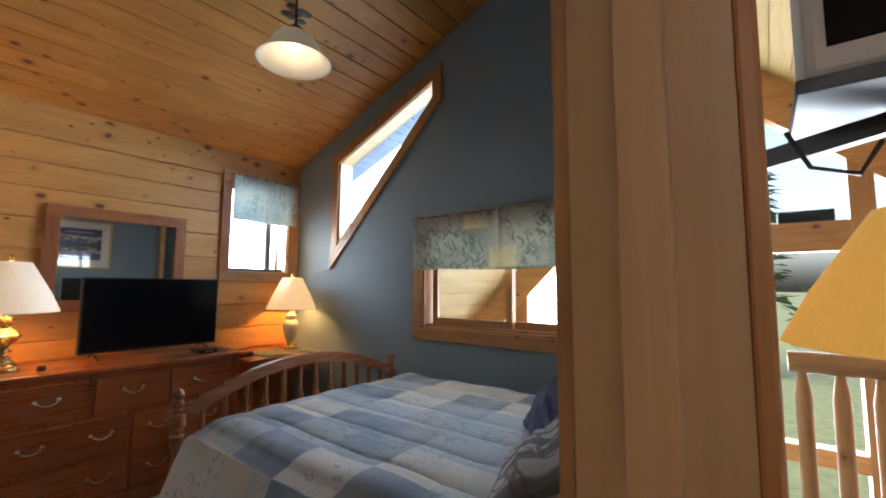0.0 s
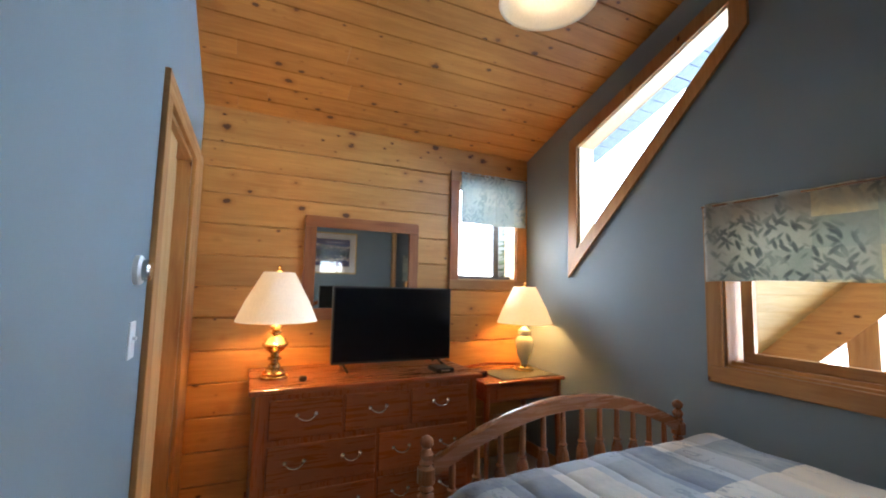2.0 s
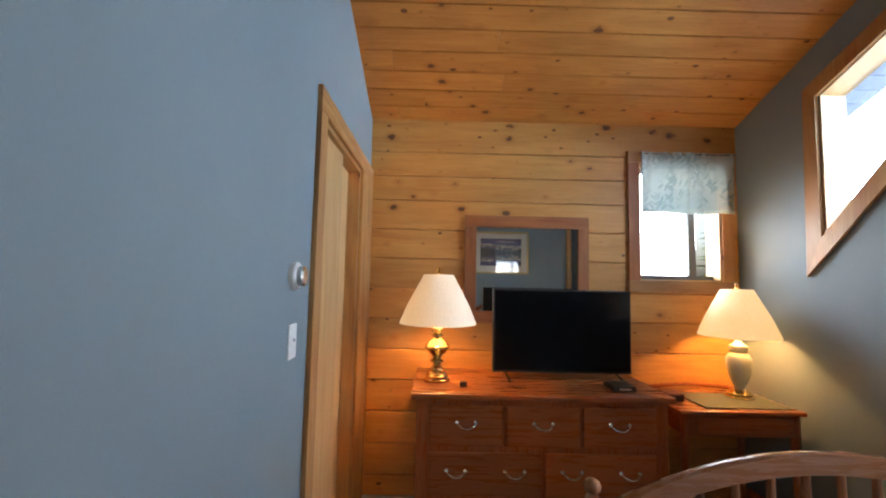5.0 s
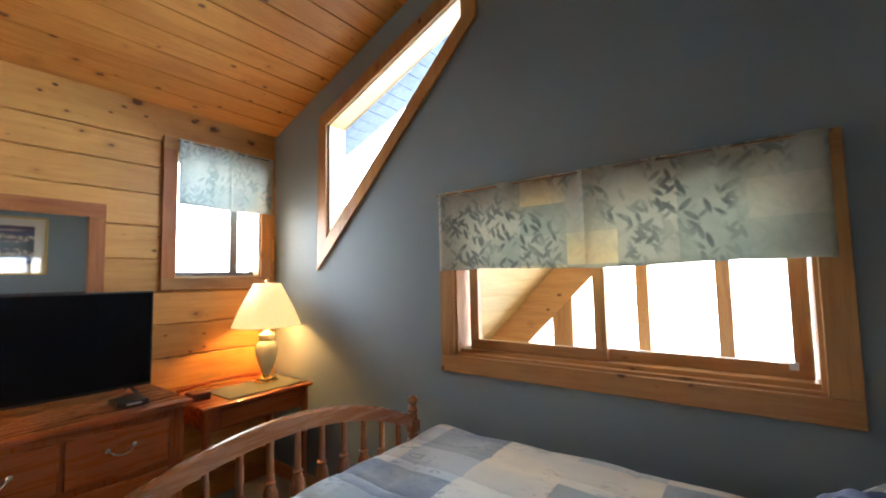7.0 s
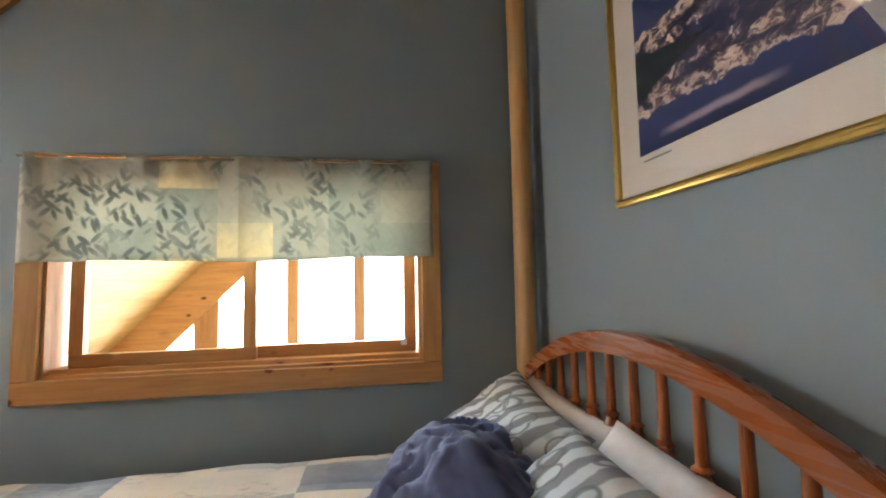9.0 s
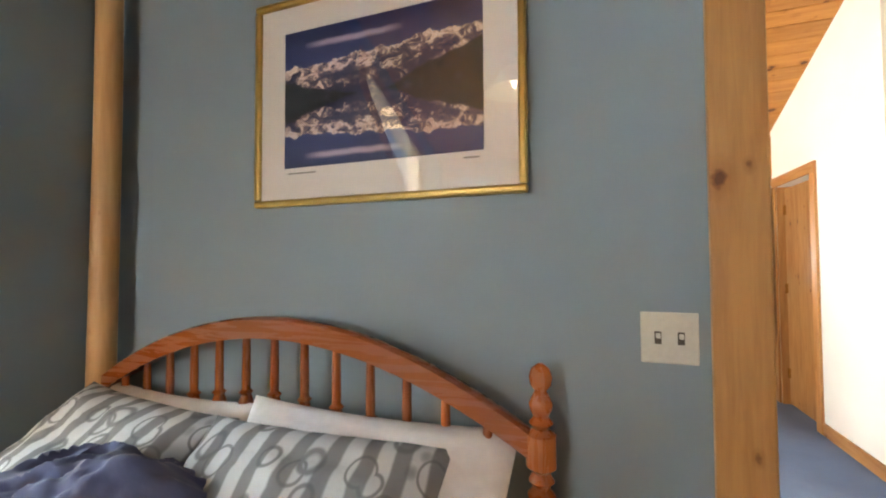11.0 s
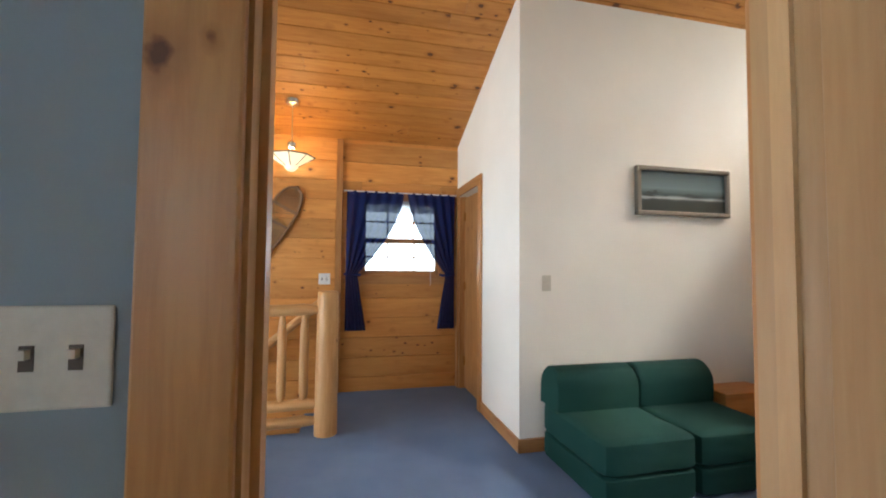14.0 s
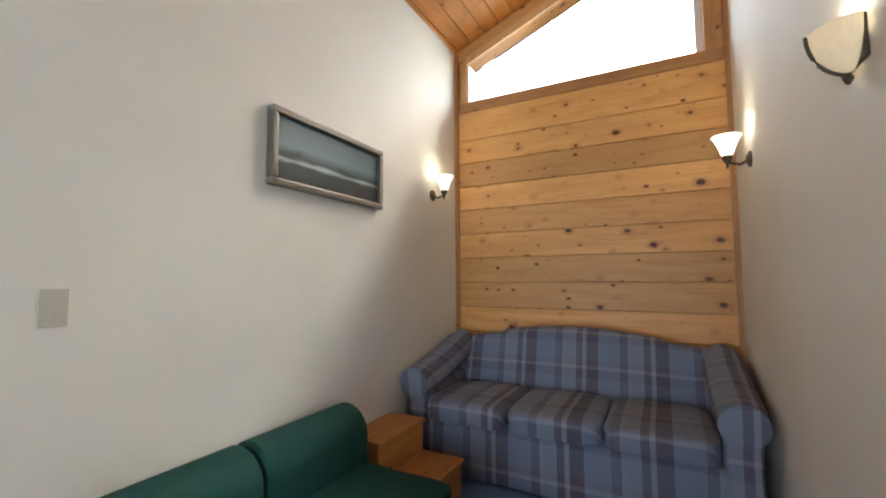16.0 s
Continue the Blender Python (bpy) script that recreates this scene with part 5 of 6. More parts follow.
def switch_plate(name, m, gangs, label, mat=IVORY, w=None):
    t = thing(name, label, "switch")
    width = w or (0.07 + 0.046 * (gangs - 1))
    part("plate", box(-width / 2, width / 2, -0.006, 0, -0.057, 0.057), mat, t, bevel=0.003)
    for i in range(gangs):
        x = (i - (gangs - 1) / 2) * 0.046
        part("surround", box(x - 0.007, x + 0.007, -0.0068, -0.0055, -0.014, 0.014), BRONZE if gangs > 1 else mat, t)
        part("toggle", box(x - 0.004, x + 0.004, -0.016, -0.006, 0.0, 0.010), mat, t)
    t.matrix_world = m
    return t


switch_plate("light_switch", pose(E, 1.270, 1.192, 0, 0, -90), 2, "ivory double light switch beside the doorway")
switch_plate("light_switch", pose(-2.17, S, 1.195, 0, 0, 180), 1, "white light switch beside the closet", WHITEPLASTIC)
switch_plate("light_switch", pose(AE, -0.463, 1.186, 0, 0, -90), 1, "ivory light switch on the alcove wall")
switch_plate("wall_plate", pose(EW, 1.165, 1.165, 0, 0, -90), 2, "white double plate on the pine wall", WHITEPLASTIC)
th = thing("thermostat", "round white thermostat on the slate wall", "thermostat")
part("base", lathe([(0.046, 0), (0.046, 0.014), (0.04, 0.02)], seg=28), WHITEPLASTIC, th, smooth=True)
part("dial", lathe([(0.033, 0.02), (0.033, 0.036), (0.026, 0.042)], seg=28), CHROME, th, "metal dial ring", True)
th.matrix_world = pose(-2.16, S, 1.41, -90)

# corner log
bm = tube([(-0.085, N - 0.075, 0.0), (-0.087, N - 0.073, 0.8), (-0.083, N - 0.076, 1.9), (-0.09, N - 0.078, 2.9), (-0.085, N - 0.075, 3.84)], [0.046, 0.043, 0.041, 0.040, 0.038], 18)
tagged(part("log_post", bm, LOG[2], smooth=True), "slim peeled log post in the bedroom corner", "post")

# bedroom pendant
px, py, pz = -1.88, 1.93, 2.56
pe = thing("pendant_lamp", "pendant with a frosted glass bell shade, lit", "lamp")
s = part("shade", lathe([(0.200, 0), (0.190, 0.010), (0.162, 0.034), (0.138, 0.075), (0.115, 0.120), (0.080, 0.158), (0.048, 0.178), (0.030, 0.184)], px, py, pz, 36, cap=False), FROST, pe, "frosted bell shade", True)
thicken(s, 0.004)
part("bulb", lathe([(0.014, 0.10), (0.03, 0.06), (0.032, 0.03), (0.018, 0.008), (0.004, 0.0)], px, py, pz + 0.06, 14), BULB, pe, "lit bulb", True)
part("stem", lathe([(0.035, 0.0), (0.035, 0.02), (0.012, 0.03), (0.007, 0.05), (0.007, roof(px) - pz - 0.21)], px, py, pz + 0.182, 14), BRONZE, pe, smooth=True)
part("canopy", lathe([(0.02, -0.05), (0.06, -0.03), (0.065, 0.0)], px, py, roof(px), 20), BRONZE, pe, smooth=True)
for k in range(6):
    a = k * math.pi / 3
    c = bmesh.new()
    bmesh.ops.create_uvsphere(c, u_segments=8, v_segments=6, radius=1.0, matrix=pose(px + 0.055 * math.cos(a), py + 0.055 * math.sin(a), pz + 0.275 + 0.02 * (k % 2)) @ Matrix.Diagonal((0.03, 0.03, 0.008, 1)) @ pose(0, 0, 0, 25, 10, 0))
    leaf = part("leaf", c, BRONZE, pe, "bronze leaf ornament", True)
    part("twig", tube([(px, py, pz + 0.265), (px + 0.05 * math.cos(a), py + 0.05 * math.sin(a), pz + 0.275 + 0.02 * (k % 2))], 0.003, 6), BRONZE, leaf)
lamp("pendant_light", "POINT", 0.07, (1.0, 0.74, 0.44), pose(px, py, pz + 0.045), 0.015)

# ---- loft things ----


def foam_seat(y0, y1):
    t = thing("foam_sofa_bed", "dark green fold-out foam seat with a bolster back", "foam seat", "green foam seats")
    yc, w = (y0 + y1) / 2, y1 - y0 - 0.008
    part("lower_cushion", cushion((0.74, w, 0.17), pose(1.81, yc, 0.088), lump=0.004, power=14.0, n=10), GREEN, t, smooth=True)
    part("upper_cushion", cushion((0.74, w, 0.19), pose(1.81, yc, 0.265), lump=0.005, power=14.0, n=10), GREEN, t, smooth=True)
    bm = bmesh.new()
    prof = []
    for i in range(15):
        a = math.pi * 1.5 * i / 14 - math.pi * 0.25
        prof.append((2.055 - 0.13 * math.sin(a) * 0 + 0.135 * math.cos(a), 0.49 + 0.135 * math.sin(a)))
    prof = [(1.93, 0.36)] + [(2.06 + 0.13 * math.cos(a), 0.50 + 0.13 * math.sin(a)) for a in [math.pi - math.pi * i / 12 for i in range(13)]] + [(2.20, 0.36)]
    ring = []
    for y, k in ((y0 + 0.004, 0.94), (y0 + 0.02, 1.0), (y1 - 0.02, 1.0), (y1 - 0.004, 0.94)):
        ring.append([bm.verts.new((2.065 + (x - 2.065) * k, y, 0.36 + (z - 0.36) * k)) for x, z in prof])
    for a, b in zip(ring, ring[1:]):
        for i in range(len(prof)):
            j = (i + 1) % len(prof)
            bm.faces.new((a[i], a[j], b[j], b[i]))
    bm.faces.new(ring[0])
    bm.faces.new(ring[-1][::-1])
    part("bolster", bm, GREEN, t, smooth=True)


foam_seat(-1.01, -0.40)
foam_seat(-1.63, -1.02)

st = thing("step_box", "two-step pine step box beside the sofa", "steps")
for x0, x1, z in ((1.955, 2.205, 0.395), (1.69, 1.955, 0.20)):
    part("tread", box(x0 - 0.015, x1, -2.21, -1.74, z - 0.022, z), HONEY, st, bevel=0.004)
    part("riser", box(x0, x1, -2.20, -1.75, 0.0, z - 0.022), HONEY, st, bevel=0.002)


def sofa():
    t = thing("sofa", "camelback sofa in blue plaid upholstery with rolled arms", "sofa")
    x0, x1, yb, yf = 0.165, 2.20, -3.20, -2.30
    part("base", cushion((x1 - x0 - 0.1, yf - yb - 0.06, 0.36), pose((x0 + x1) / 2, (yf + yb) / 2, 0.185), lump=0.004, power=12.0), PLAID, t, smooth=True)
    xa, xb = x0 + 0.20, x1 - 0.20
    for i in range(3):
        a, b = xa + (xb - xa) * i / 3, xa + (xb - xa) * (i + 1) / 3
        part("seat_cushion", cushion((b - a - 0.004, 0.62, 0.15), pose((a + b) / 2, yf - 0.285, 0.42), lump=0.010, seed=i * 3.0, power=7.0), PLAID, t, smooth=True)

    def back(u, v):
        x = xa - 0.10 + (xb - xa + 0.20) * u
        top = 0.80 + 0.085 * max(0.0, math.sin(u * math.pi)) ** 1.5 - 0.02 * (abs(u - 0.5) > 0.3)
        a = v * math.pi
        if v < 0.5:
            k = v * 2
            return (x, yb + 0.27 - 0.10 * k, 0.40 + (top - 0.46) * k)
        a = (v - 0.5) * 2 * math.pi
        return (x, yb + 0.095 + 0.08 * math.cos(a), top - 0.06 + 0.07 * math.sin(a))
    bm = grid(60, 24, back)
    b = part("backrest", bm, PLAID, t, smooth=True)
    thicken(b, 0.02)
    part("back_panel", box(xa - 0.05, xb + 0.05, yb + 0.005, yb + 0.06, 0.05, 0.74), PLAID, t)
    for xc in (x0 + 0.115, x1 - 0.115):
        part("arm", cushion((0.17, yf - yb - 0.08, 0.54), pose(xc, (yf + yb) / 2, 0.275), lump=0.004, power=10.0), PLAID, t, smooth=True)
        roll = [(xc, yb + 0.10 + (yf - yb - 0.10) * i / 8, 0.66 + 0.10 * (1 - i / 8) ** 2 - 0.09 * (i / 8)) for i in range(9)]
        part("arm_roll", tube(roll, [0.09] + [0.112] * 7 + [0.106], 20), PLAID, t, smooth=True)


sofa()


def sconce(m):
    t = thing("wall_sconce", "wall sconce with a lit white glass tulip cup", "lamp", "alcove sconces")
    part("backplate", lathe([(0.045, 0), (0.045, 0.008), (0.02, 0.022)], seg=20), BRONZE, t, smooth=True).matrix_local = pose(0, 0, -0.05, 90)
    part("arm", tube([(0, 0, -0.05), (0, -0.05, -0.075), (0, -0.10, -0.06), (0, -0.11, -0.03)], 0.008, 8), BRONZE, t, smooth=True)
    c = part("cup", lathe([(0.022, 0), (0.032, 0.02), (0.045, 0.06), (0.066, 0.105), (0.075, 0.115)], 0, -0.11, -0.02, 24, cap=False), SCONCE, t, "lit white glass cup", True)
    thicken(c, 0.003)
    part("holder", lathe([(0.008, -0.05), (0.026, -0.02), (0.024, 0.0)], 0, -0.11, -0.015, 16), BRONZE, t, smooth=True)
    part("finial", lathe([(0.003, -0.03), (0.009, -0.015), (0.004, 0)], 0, -0.11, -0.062, 10), BRONZE, t, smooth=True)
    t.matrix_world = m
    e = m @ Vector((0, -0.11, 0.13))
    lamp("sconce_light", "POINT", 0.4, (1.0, 0.86, 0.62), pose(*e), 0.03)


sconce(pose(AE, -2.80, 1.985, 0, 0, -90))
sconce(pose(LW, -2.72, 1.975, 0, 0, 90))
t = thing("wall_sconce", "half-bowl wall sconce of marbled glass, lit", "lamp", "alcove sconces")
bm = grid(20, 14, lambda u, v: (LW + 0.012 + 0.082 * math.cos(v * 1.45) * math.sin(u * math.pi), -1.30 + 0.088 * math.cos(v * 1.45) * math.cos(u * math.pi), 1.905 - 0.115 * math.sin(v * 1.45)))
thicken(part("bowl", bm, SCONCE_DIM, t, "marbled glass half bowl", True), 0.004)
part("backplate", box(LW, LW + 0.012, -1.375, -1.225, 1.80, 1.91), BRONZE, t, bevel=0.004)
part("strap", tube([(LW + 0.012 + 0.087 * math.cos(k * 1.5), -1.30, 1.907 - 0.12 * math.sin(k * 1.5)) for k in [i / 8 for i in range(9)]], 0.006, 6), BRONZE, t)
part("finial", lathe([(0.004, -0.03), (0.012, -0.015), (0.006, 0.0)], LW + 0.02, -1.30, 1.79, 10), BRONZE, t, smooth=True)
lamp("sconce_light", "POINT", 0.4, (1.0, 0.86, 0.62), pose(LW + 0.05, -1.30, 1.92), 0.03)

framed("river_picture", AE, -1, -2.072, -1.205, 1.712, 2.095, 0.035, None, SILVERFRAME, PAINTING, "long river landscape painting in an aged silver frame", 0.045)

# stair rail of peeled logs
rail = thing("stair_railing", "peeled-log railing round the stairwell", "railing")
RX = 2.845
for y in (1.085, 2.13):
    part("newel", tube([(RX, y, 0), (RX, y, 0.4), (RX + 0.002, y, 0.8), (RX, y, 1.085), (RX, y, 1.10)], [0.088, 0.085, 0.082, 0.078, 0.070], 20), LOG[2], rail, smooth=True)


def log_rail(p, q, r, name="rail"):
    p, q = Vector(p), Vector(q)
    pts = [p + (q - p) * i / 8 + Vector((0, 0, 0.004 * math.sin(i * 1.7))) for i in range(9)]
    part(name, tube(pts, [r * (0.7 if i in (0, 8) else 1 + 0.05 * math.sin(i * 2.1)) for i in range(9)], 14), LOG[1], rail, smooth=True)


log_rail((RX, 1.15, 0.955), (RX, 2.06, 0.955), 0.045)
log_rail((RX, 1.15, 0.235), (RX, 2.06, 0.225), 0.042)
log_rail((RX, 1.15, 0.105), (RX, 2.06, 0.10), 0.042)
log_rail((RX, 2.20, 0.955), (RX, N - 0.1, 0.955), 0.045)
log_rail((RX, 2.20, 0.235), (RX, N - 0.1, 0.225), 0.042)
for i in range(5):
    y = 1.255 + i * 0.163
    part("baluster", tube([(RX, y, 0.25), (RX, y, 0.32), (RX, y, 0.80), (RX, y, 0.93)], [0.018, 0.034, 0.033, 0.018], 12), LOG[2], rail, smooth=True)
for i in range(4):
    y = 2.36 + i * 0.17
    part("baluster", tube([(RX, y, 0.25), (RX, y, 0.32), (RX, y, 0.80), (RX, y, 0.93)], [0.018, 0.034, 0.033, 0.018], 12), LOG[2], rail, smooth=True)
hr = thing("stair_handrail", "peeled-log handrail down the stairs by the wall", "handrail")
a, b = Vector((3.82, 1.12, 0.99)), Vector((3.82, 3.0, -0.59))
part("rail", tube([a + (b - a) * i / 10 for i in range(11)], [0.042 + 0.003 * math.sin(i * 1.9) for i in range(11)], 12), LOG[1], hr, smooth=True)
for k in (0.12, 0.5, 0.88):
    p = a + (b - a) * k
    part("bracket", tube([(EW, p.y, p.z - 0.05), (3.86, p.y, p.z - 0.055), (3.82, p.y, p.z - 0.03)], 0.009, 8), BRONZE, hr)
stairs = thing("stairs", "carpeted stairs going down beside the pine wall", "stairs")
for i in range(9):
    y = 1.06 + i * 0.24
    part("step", box(2.93, EW - 0.005, y, y + 0.27, -0.19 * (i + 1) - 0.19, -0.19 * (i + 1)), CARPET_BLUE, stairs)
part("stringer", bar((2.915, 1.06, -0.25), (2.915, 3.3, -2.0), 0.25, 0.015, (1, 0, 0)), TRIM[1], stairs)

# loft edge railing towards the great room
lr = thing("loft_railing", "log railing along the loft's open edge", "railing")
part("rail", tube([(0.20, N - 0.02, 1.0), (1.5, N - 0.02, 1.0), (2.78, N - 0.02, 1.0)], 0.045, 14), LOG[0], lr, smooth=True)
part("rail", tube([(0.20, N - 0.02, 0.16), (1.5, N - 0.02, 0.16), (2.78, N - 0.02, 0.16)], 0.042, 14), LOG[0], lr, smooth=True)
for i in range(21):
    x = 0.245 + i * 0.12
    part("baluster", tube([(x, N - 0.02, 0.17), (x, N - 0.02, 0.24), (x, N - 0.02, 0.86), (x, N - 0.02, 0.97)], [0.014, 0.03, 0.03, 0.014], 10), LOG[2], lr, smooth=True)
part("newel", tube([(RX, N - 0.02, 0), (RX, N - 0.02, 0.6), (RX, N - 0.02, 1.12)], [0.085, 0.08, 0.07], 18), LOG[2], lr, smooth=True)


def snowshoe(y0, z0, y1, z1, width, m_label):
    """Tail at (y0, z0), toe at (y1, z1), flat on the east wall."""
    t = thing("snowshoe", m_label, "snowshoe", "snowshoes on the wall")
    p, q = Vector((EW - 0.03, y0, z0)), Vector((EW - 0.03, y1, z1))
    d = (q - p)
    side = Vector((0, d.z, -d.y)).normalized()
    half = lambda k: width / 2 * max(0.06, math.sin(min(1.0, max(0.0, (k - 0.10) / 0.62)) * math.pi / 2)) * (1 if k < 0.78 else math.sqrt(max(0.0, 1 - ((k - 0.78) / 0.22) ** 2)))
    loop = []
    for i in range(29):
        k = i / 28
        loop.append(p + d * k + side * half(k))
    back = [p + d * k + side * -half(k) for k in [1 - i / 28 for i in range(1, 29)]]
    part("frame", tube(loop + back, 0.014, 8), SHOEFRAME, t, "bent ash frame", True)
    for k in (0.42, 0.66, 0.80):
        part("crossbar", bar(p + d * k - side * half(k), p + d * k + side * half(k), 0.03, 0.012, (-1, 0, 0)), SHOEFRAME, t)
    bm = bmesh.new()
    for s0, s1, n in ((0.12, 0.42, 15), (0.42, 0.64, 13), (0.80, 0.985, 11)):
        for i in range(n + 1):
            k = s0 + (s1 - s0) * i / n
            for sl in (-0.10, 0.10):
                k2 = min(0.99, max(0.1, k + sl))
                bar(p + d * k - side * half(k) * 0.97, p + d * k2 + side * half(k2) * 0.97, 0.0042, 0.004, (-1, 0, 0), bm)
            bar(p + d * k - side * half(k) * 0.97, p + d * k + side * half(k) * 0.97, 0.004, 0.004, (-1, 0, 0), bm)
    part("webbing", bm, WEB, t, "woven rawhide webbing")


snowshoe(2.47, 1.02, 1.985, 2.16, 0.27, "old wooden snowshoe with rawhide webbing hung on pine boards")
snowshoe(2.03, 1.01, 1.445, 2.10, 0.26, "old wooden snowshoe with rawhide webbing hung slanting")

# curtains


def curtain(y_out, y_in, label):
    t = thing("curtain", label, "curtain", "navy stair window curtains")
    s = 1 if y_out > y_in else -1

    def place(u, v):
        z = 2.085 - 1.45 * v
        tie = 0.60
        w = 1.0 if v == 0 else 1.0
        k = v / tie
        width = (1 - 0.80 * k ** 1.7) if v < tie else 0.20 + 0.16 * (v - tie) / (1 - tie)
        inner = y_out + (y_in - y_out) * width
        y = y_out + (inner - y_out) * u
        fold = 0.014 * math.sin(u * 34 + 1.5 * math.sin(v * 4)) * (0.6 + 0.6 * v)
        return (EW - 0.075 + fold - 0.02 * math.exp(-((v - tie) * 9) ** 2), y, z)
    c = part("cloth", grid(70, 44, place), CURTAIN, t, "sheer navy cloth", True)
    zt = 2.085 - 1.45 * 0.60
    part("tieback", tube([(EW - 0.02, y_out + 0.01 * s, zt), (EW - 0.12, y_out - 0.05 * s, zt + 0.0), (EW - 0.12, y_out - 0.14 * s, zt - 0.01), (EW - 0.03, y_out - 0.15 * s, zt)], 0.012, 8), CURTAIN, t)


curtain(0.955, 0.36, "sheer navy curtain tied back beside the stair window")
curtain(-0.20, 0.32, "sheer navy curtain tied back by the hall door")
r = thing("curtain_rod", "thin white curtain rod over the stair window", "curtain rod")
part("rod", tube([(EW - 0.075, -0.22, 2.08), (EW - 0.075, 0.985, 2.08)], 0.007, 8), WHITEPLASTIC, r)
for y in (-0.215, 0.98):
    part("bracket", tube([(EW, y, 2.08), (EW - 0.075, y, 2.08)], 0.006, 8), WHITEPLASTIC, r)

# loft pendant
lx, ly = 3.46, 1.46
lp = thing("pendant_lamp", "stained-glass bowl pendant on a nickel stem, lit", "lamp")
part("canopy", lathe([(0.03, -0.06), (0.062, -0.035), (0.068, 0.0)], lx, ly, roof(lx), 24), CHROME, lp, smooth=True)
part("stem", lathe([(0.006, 0), (0.006, roof(lx) - 2.35)], lx, ly, 2.32, 10), CHROME, lp)
part("socket", lathe([(0.03, 0), (0.04, 0.02), (0.04, 0.05), (0.015, 0.07)], lx, ly, 2.38, 18), CHROME, lp, smooth=True)
seg = 8
for k in range(seg):
    bm = bmesh.new()
    a0, a1 = 2 * math.pi * k / seg, 2 * math.pi * (k + 1) / seg
    q = lambda r, z, a: bm.verts.new((lx + r * math.cos(a), ly + r * math.sin(a), z))
    bm.faces.new((q(0.065, 2.215, a0), q(0.065, 2.215, a1), q(0.205, 2.30, a1), q(0.205, 2.30, a0)))
    pan = part("glass_panel", bm, STAINED, lp, "lit cream glass panel")
    thicken(pan, 0.004)
    part("came", tube([(lx + 0.063 * math.cos(a0), ly + 0.063 * math.sin(a0), 2.213), (lx + 0.207 * math.cos(a0), ly + 0.207 * math.sin(a0), 2.302)], 0.005, 6), BRONZE, lp)
part("rim", tube([(lx + 0.207 * math.cos(2 * math.pi * i / seg), ly + 0.207 * math.sin(2 * math.pi * i / seg), 2.302) for i in range(seg + 1)], 0.006, 6), BRONZE, lp)
part("cup", lathe([(0.03, 0), (0.055, 0.02), (0.064, 0.045)], lx, ly, 2.17, 20), STAINED, lp, smooth=True)
part("chain", tube([(lx, ly, 2.2), (lx, ly, 2.33)], 0.005, 6), CHROME, lp)
lamp("loft_pendant_light", "POINT", 2.8, (1.0, 0.66, 0.30), pose(lx, ly, 2.36), 0.05)

# lamp and stand, and the old set on a bracket, on the loft side of the bedroom wall
sd = thing("lamp_stand", "slim black stand under a table lamp", "stand")
qx, qy = 0.40, 1.75
part("tabletop", lathe([(0.14, 0), (0.145, 0.01), (0.14, 0.02)], qx, qy, 0.70, 28), BLACK, sd, smooth=True)
part("column", lathe([(0.03, 0), (0.03, 0.70)], qx, qy, 0.0, 16), BLACK, sd)
part("base", lathe([(0.13, 0), (0.13, 0.02), (0.04, 0.05)], qx, qy, 0.0, 28), BLACK, sd, smooth=True)
table_lamp(qx, qy, 0.72, 1.215, 0.24, 0.10, 0.24, BRASSBODY, BRASS, SHADE_YELLOW, "brass lamp with a golden parchment shade, lit", 1)
ct = thing("crt_television", "old grey tube television on a wall bracket", "television")
part("casing", box(0.24, 0.74, 1.95, 2.25, 1.80, 2.25), GREYTV, ct, bevel=0.02)
part("tube_back", box(0.30, 0.68, 2.25, 2.45, 1.86, 2.19), GREYTV, ct, bevel=0.04)
part("screen", box(0.28, 0.70, 1.945, 1.952, 1.87, 2.21), SCREEN, ct, "dark tube screen", bevel=0.002)
br = thing("television_bracket", "black steel wall bracket holding the old television", "bracket")
part("tray", box(0.22, 0.76, 1.93, 2.40, 1.765, 1.80), BLACK, br, bevel=0.004)
part("arm", bar((LW, 2.1, 1.66), (0.5, 2.15, 1.75), 0.05, 0.05, (0, 1, 0)), BLACK, br)
part("wall_plate", box(LW, LW + 0.012, 2.0, 2.24, 1.55, 1.85), BLACK, br)
part("cable", tube([(0.2, 2.0, 1.70), (0.24, 1.98, 1.60), (0.32, 1.97, 1.57), (0.36, 1.98, 1.64)], 0.006, 6), BLACK, br)

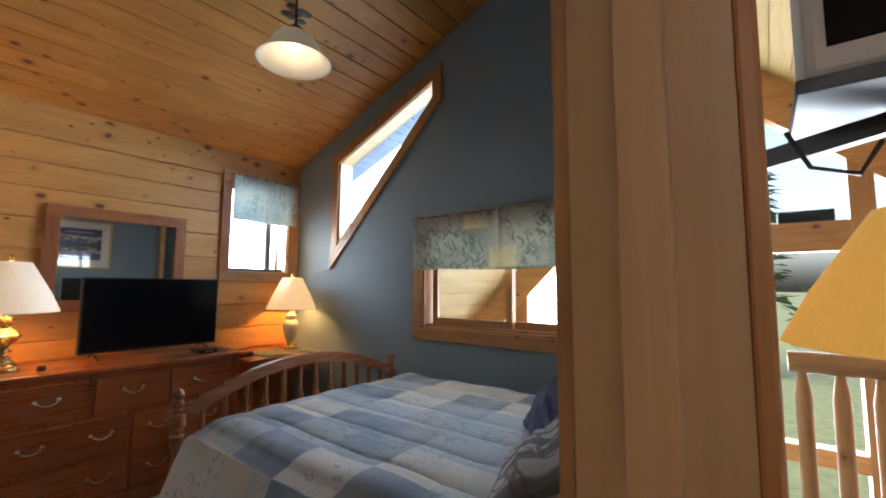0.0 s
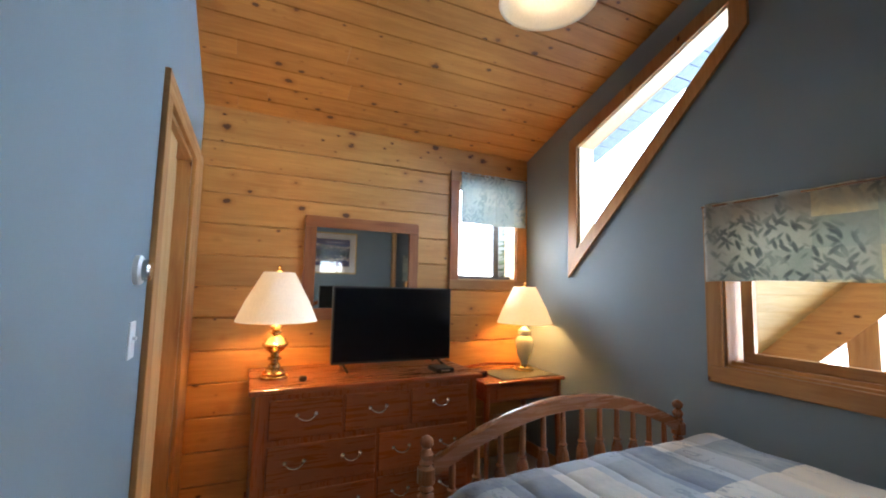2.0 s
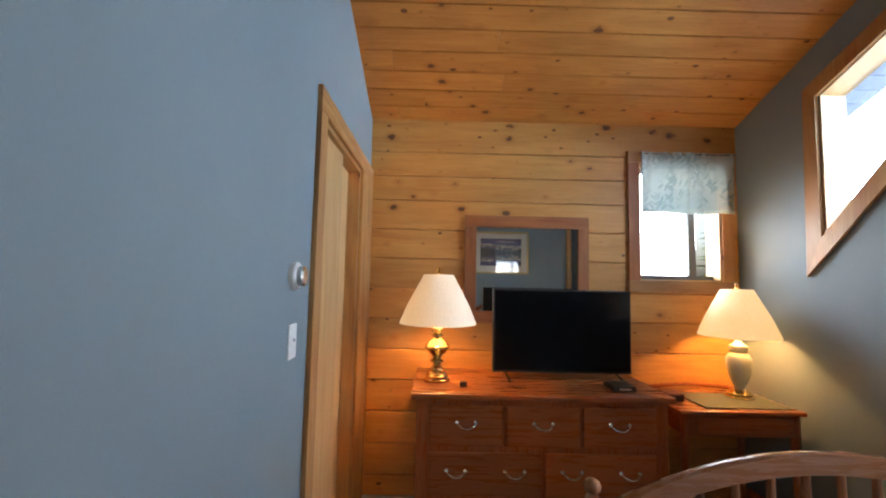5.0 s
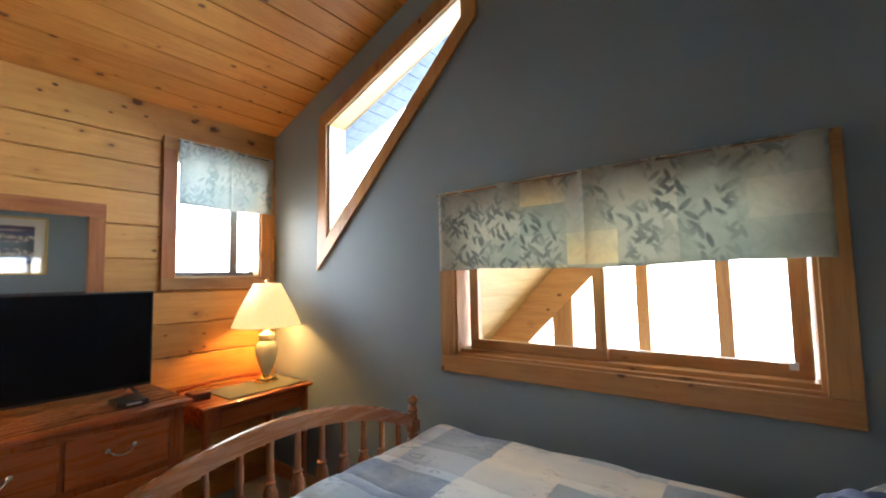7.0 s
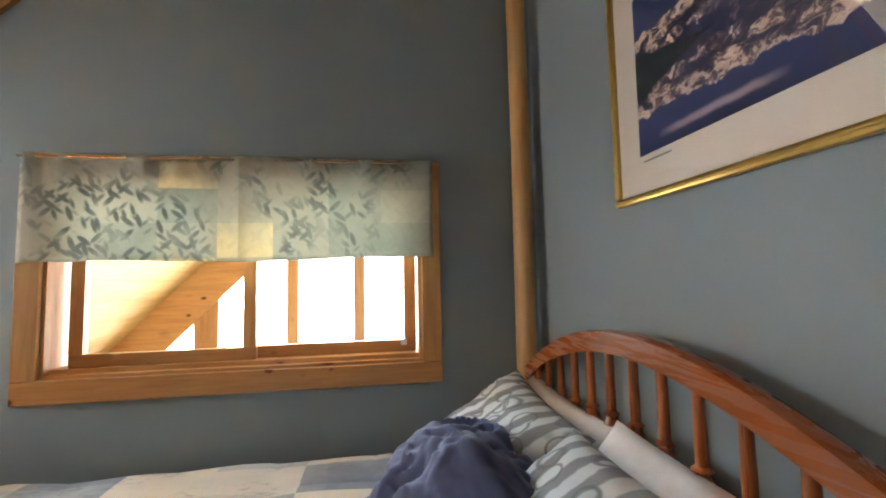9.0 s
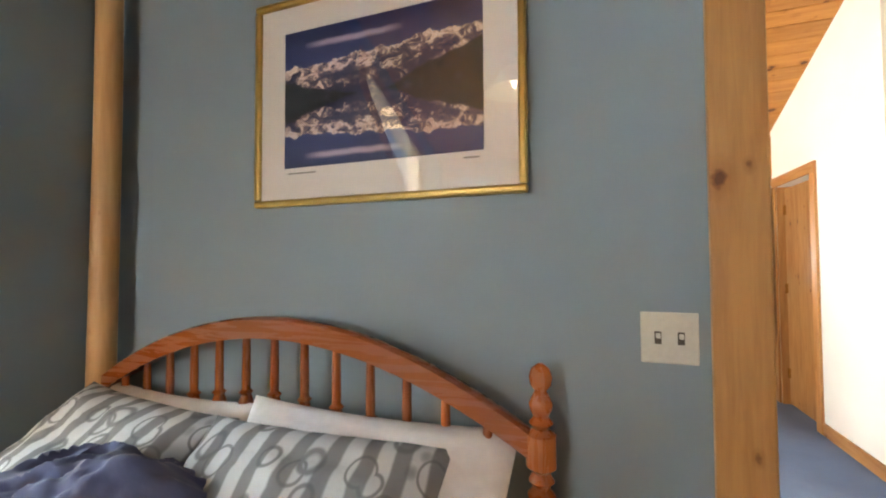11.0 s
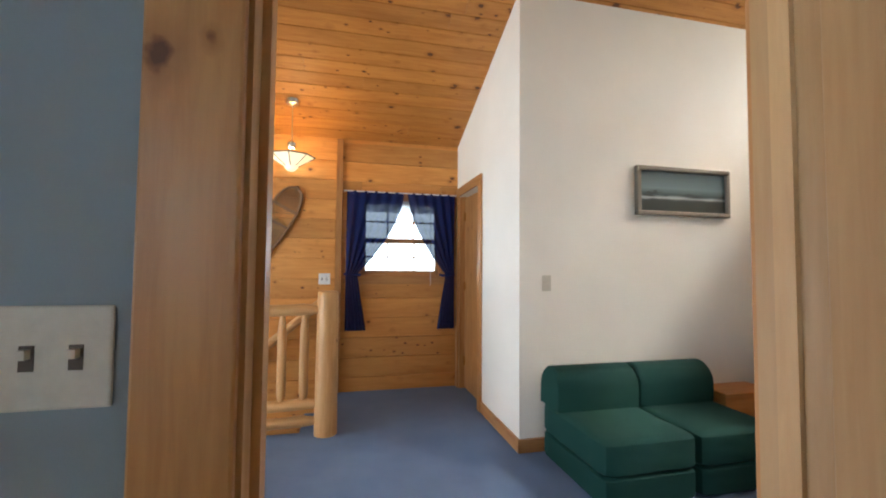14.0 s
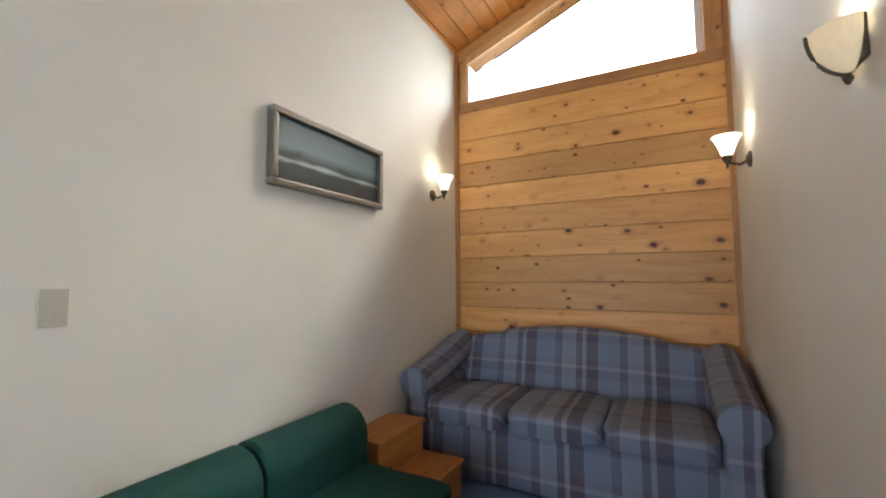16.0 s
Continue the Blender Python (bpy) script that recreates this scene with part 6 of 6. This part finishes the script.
sp = thing("loudspeaker", "flat black loudspeaker lying on the window rail", "loudspeaker")
part("housing", box(0.24, 0.58, GY - 0.05, GY + 0.07, 1.83, 1.925), BLACK, sp, bevel=0.008)
part("grille", box(0.25, 0.57, GY - 0.054, GY - 0.05, 1.84, 1.915), SCREEN, sp, "dark cloth grille")

# ---- outside ----
bm = bmesh.new()
grid(24, 24, lambda u, v: ((u - 0.5) * 1200, (v - 0.5) * 1200, -3.0 + 0.3 * noise.noise(Vector((u * 20, v * 20, 0)))), bm)
tagged(part("ground", bm, GRASS), "meadow grass round the house", "ground", kind="structure")


def tree(x, y, h, seed):
    rnd = random.Random(seed)
    t = thing("tree", "tall pine tree outside the windows", "tree", "trees outside")
    part("trunk", tube([(x, y, -3.1), (x + 0.1, y, h * 0.4 - 3), (x, y + 0.1, h - 3)], [0.22, 0.15, 0.02], 8), BARK, t)
    bm = bmesh.new()
    for i in range(260):
        k = rnd.random() ** 0.7
        r = (1 - k) * h * 0.19 * rnd.uniform(0.3, 1.05) + 0.1
        a = rnd.uniform(0, 2 * math.pi)
        c = Vector((x + r * math.cos(a), y + r * math.sin(a), h * (0.18 + 0.82 * k) - 3 - 0.25 * r))
        s = rnd.uniform(0.18, 0.5)
        d = Vector((math.cos(a), math.sin(a), rnd.uniform(-0.5, 0.2))) * s * 1.5
        e = Vector((-math.sin(a), math.cos(a), rnd.uniform(-0.3, 0.3))) * s * 0.5
        v = [bm.verts.new(p) for p in (c - d, c + e, c + d, c - e + Vector((0, 0, 0.1)))]
        bm.faces.new((v[0], v[1], v[2]))
        bm.faces.new((v[0], v[2], v[3]))
    part("crown", bm, LEAF, t, "uneven needle crown")


for i, (x, y, h) in enumerate(((-16, 5, 9), (-19, 8, 11), (-17, 1, 8), (-15, 11, 7), (14, 2, 11), (17, -1, 12), (13, 5, 9), (19, 4, 13), (-4, 22, 9), (0, 26, 11), (5, 23, 9), (2, -16, 11), (-3, -19, 12), (6, -18, 10), (-9, 25, 10), (16, 8, 11))):
    tree(x, y, h, i)
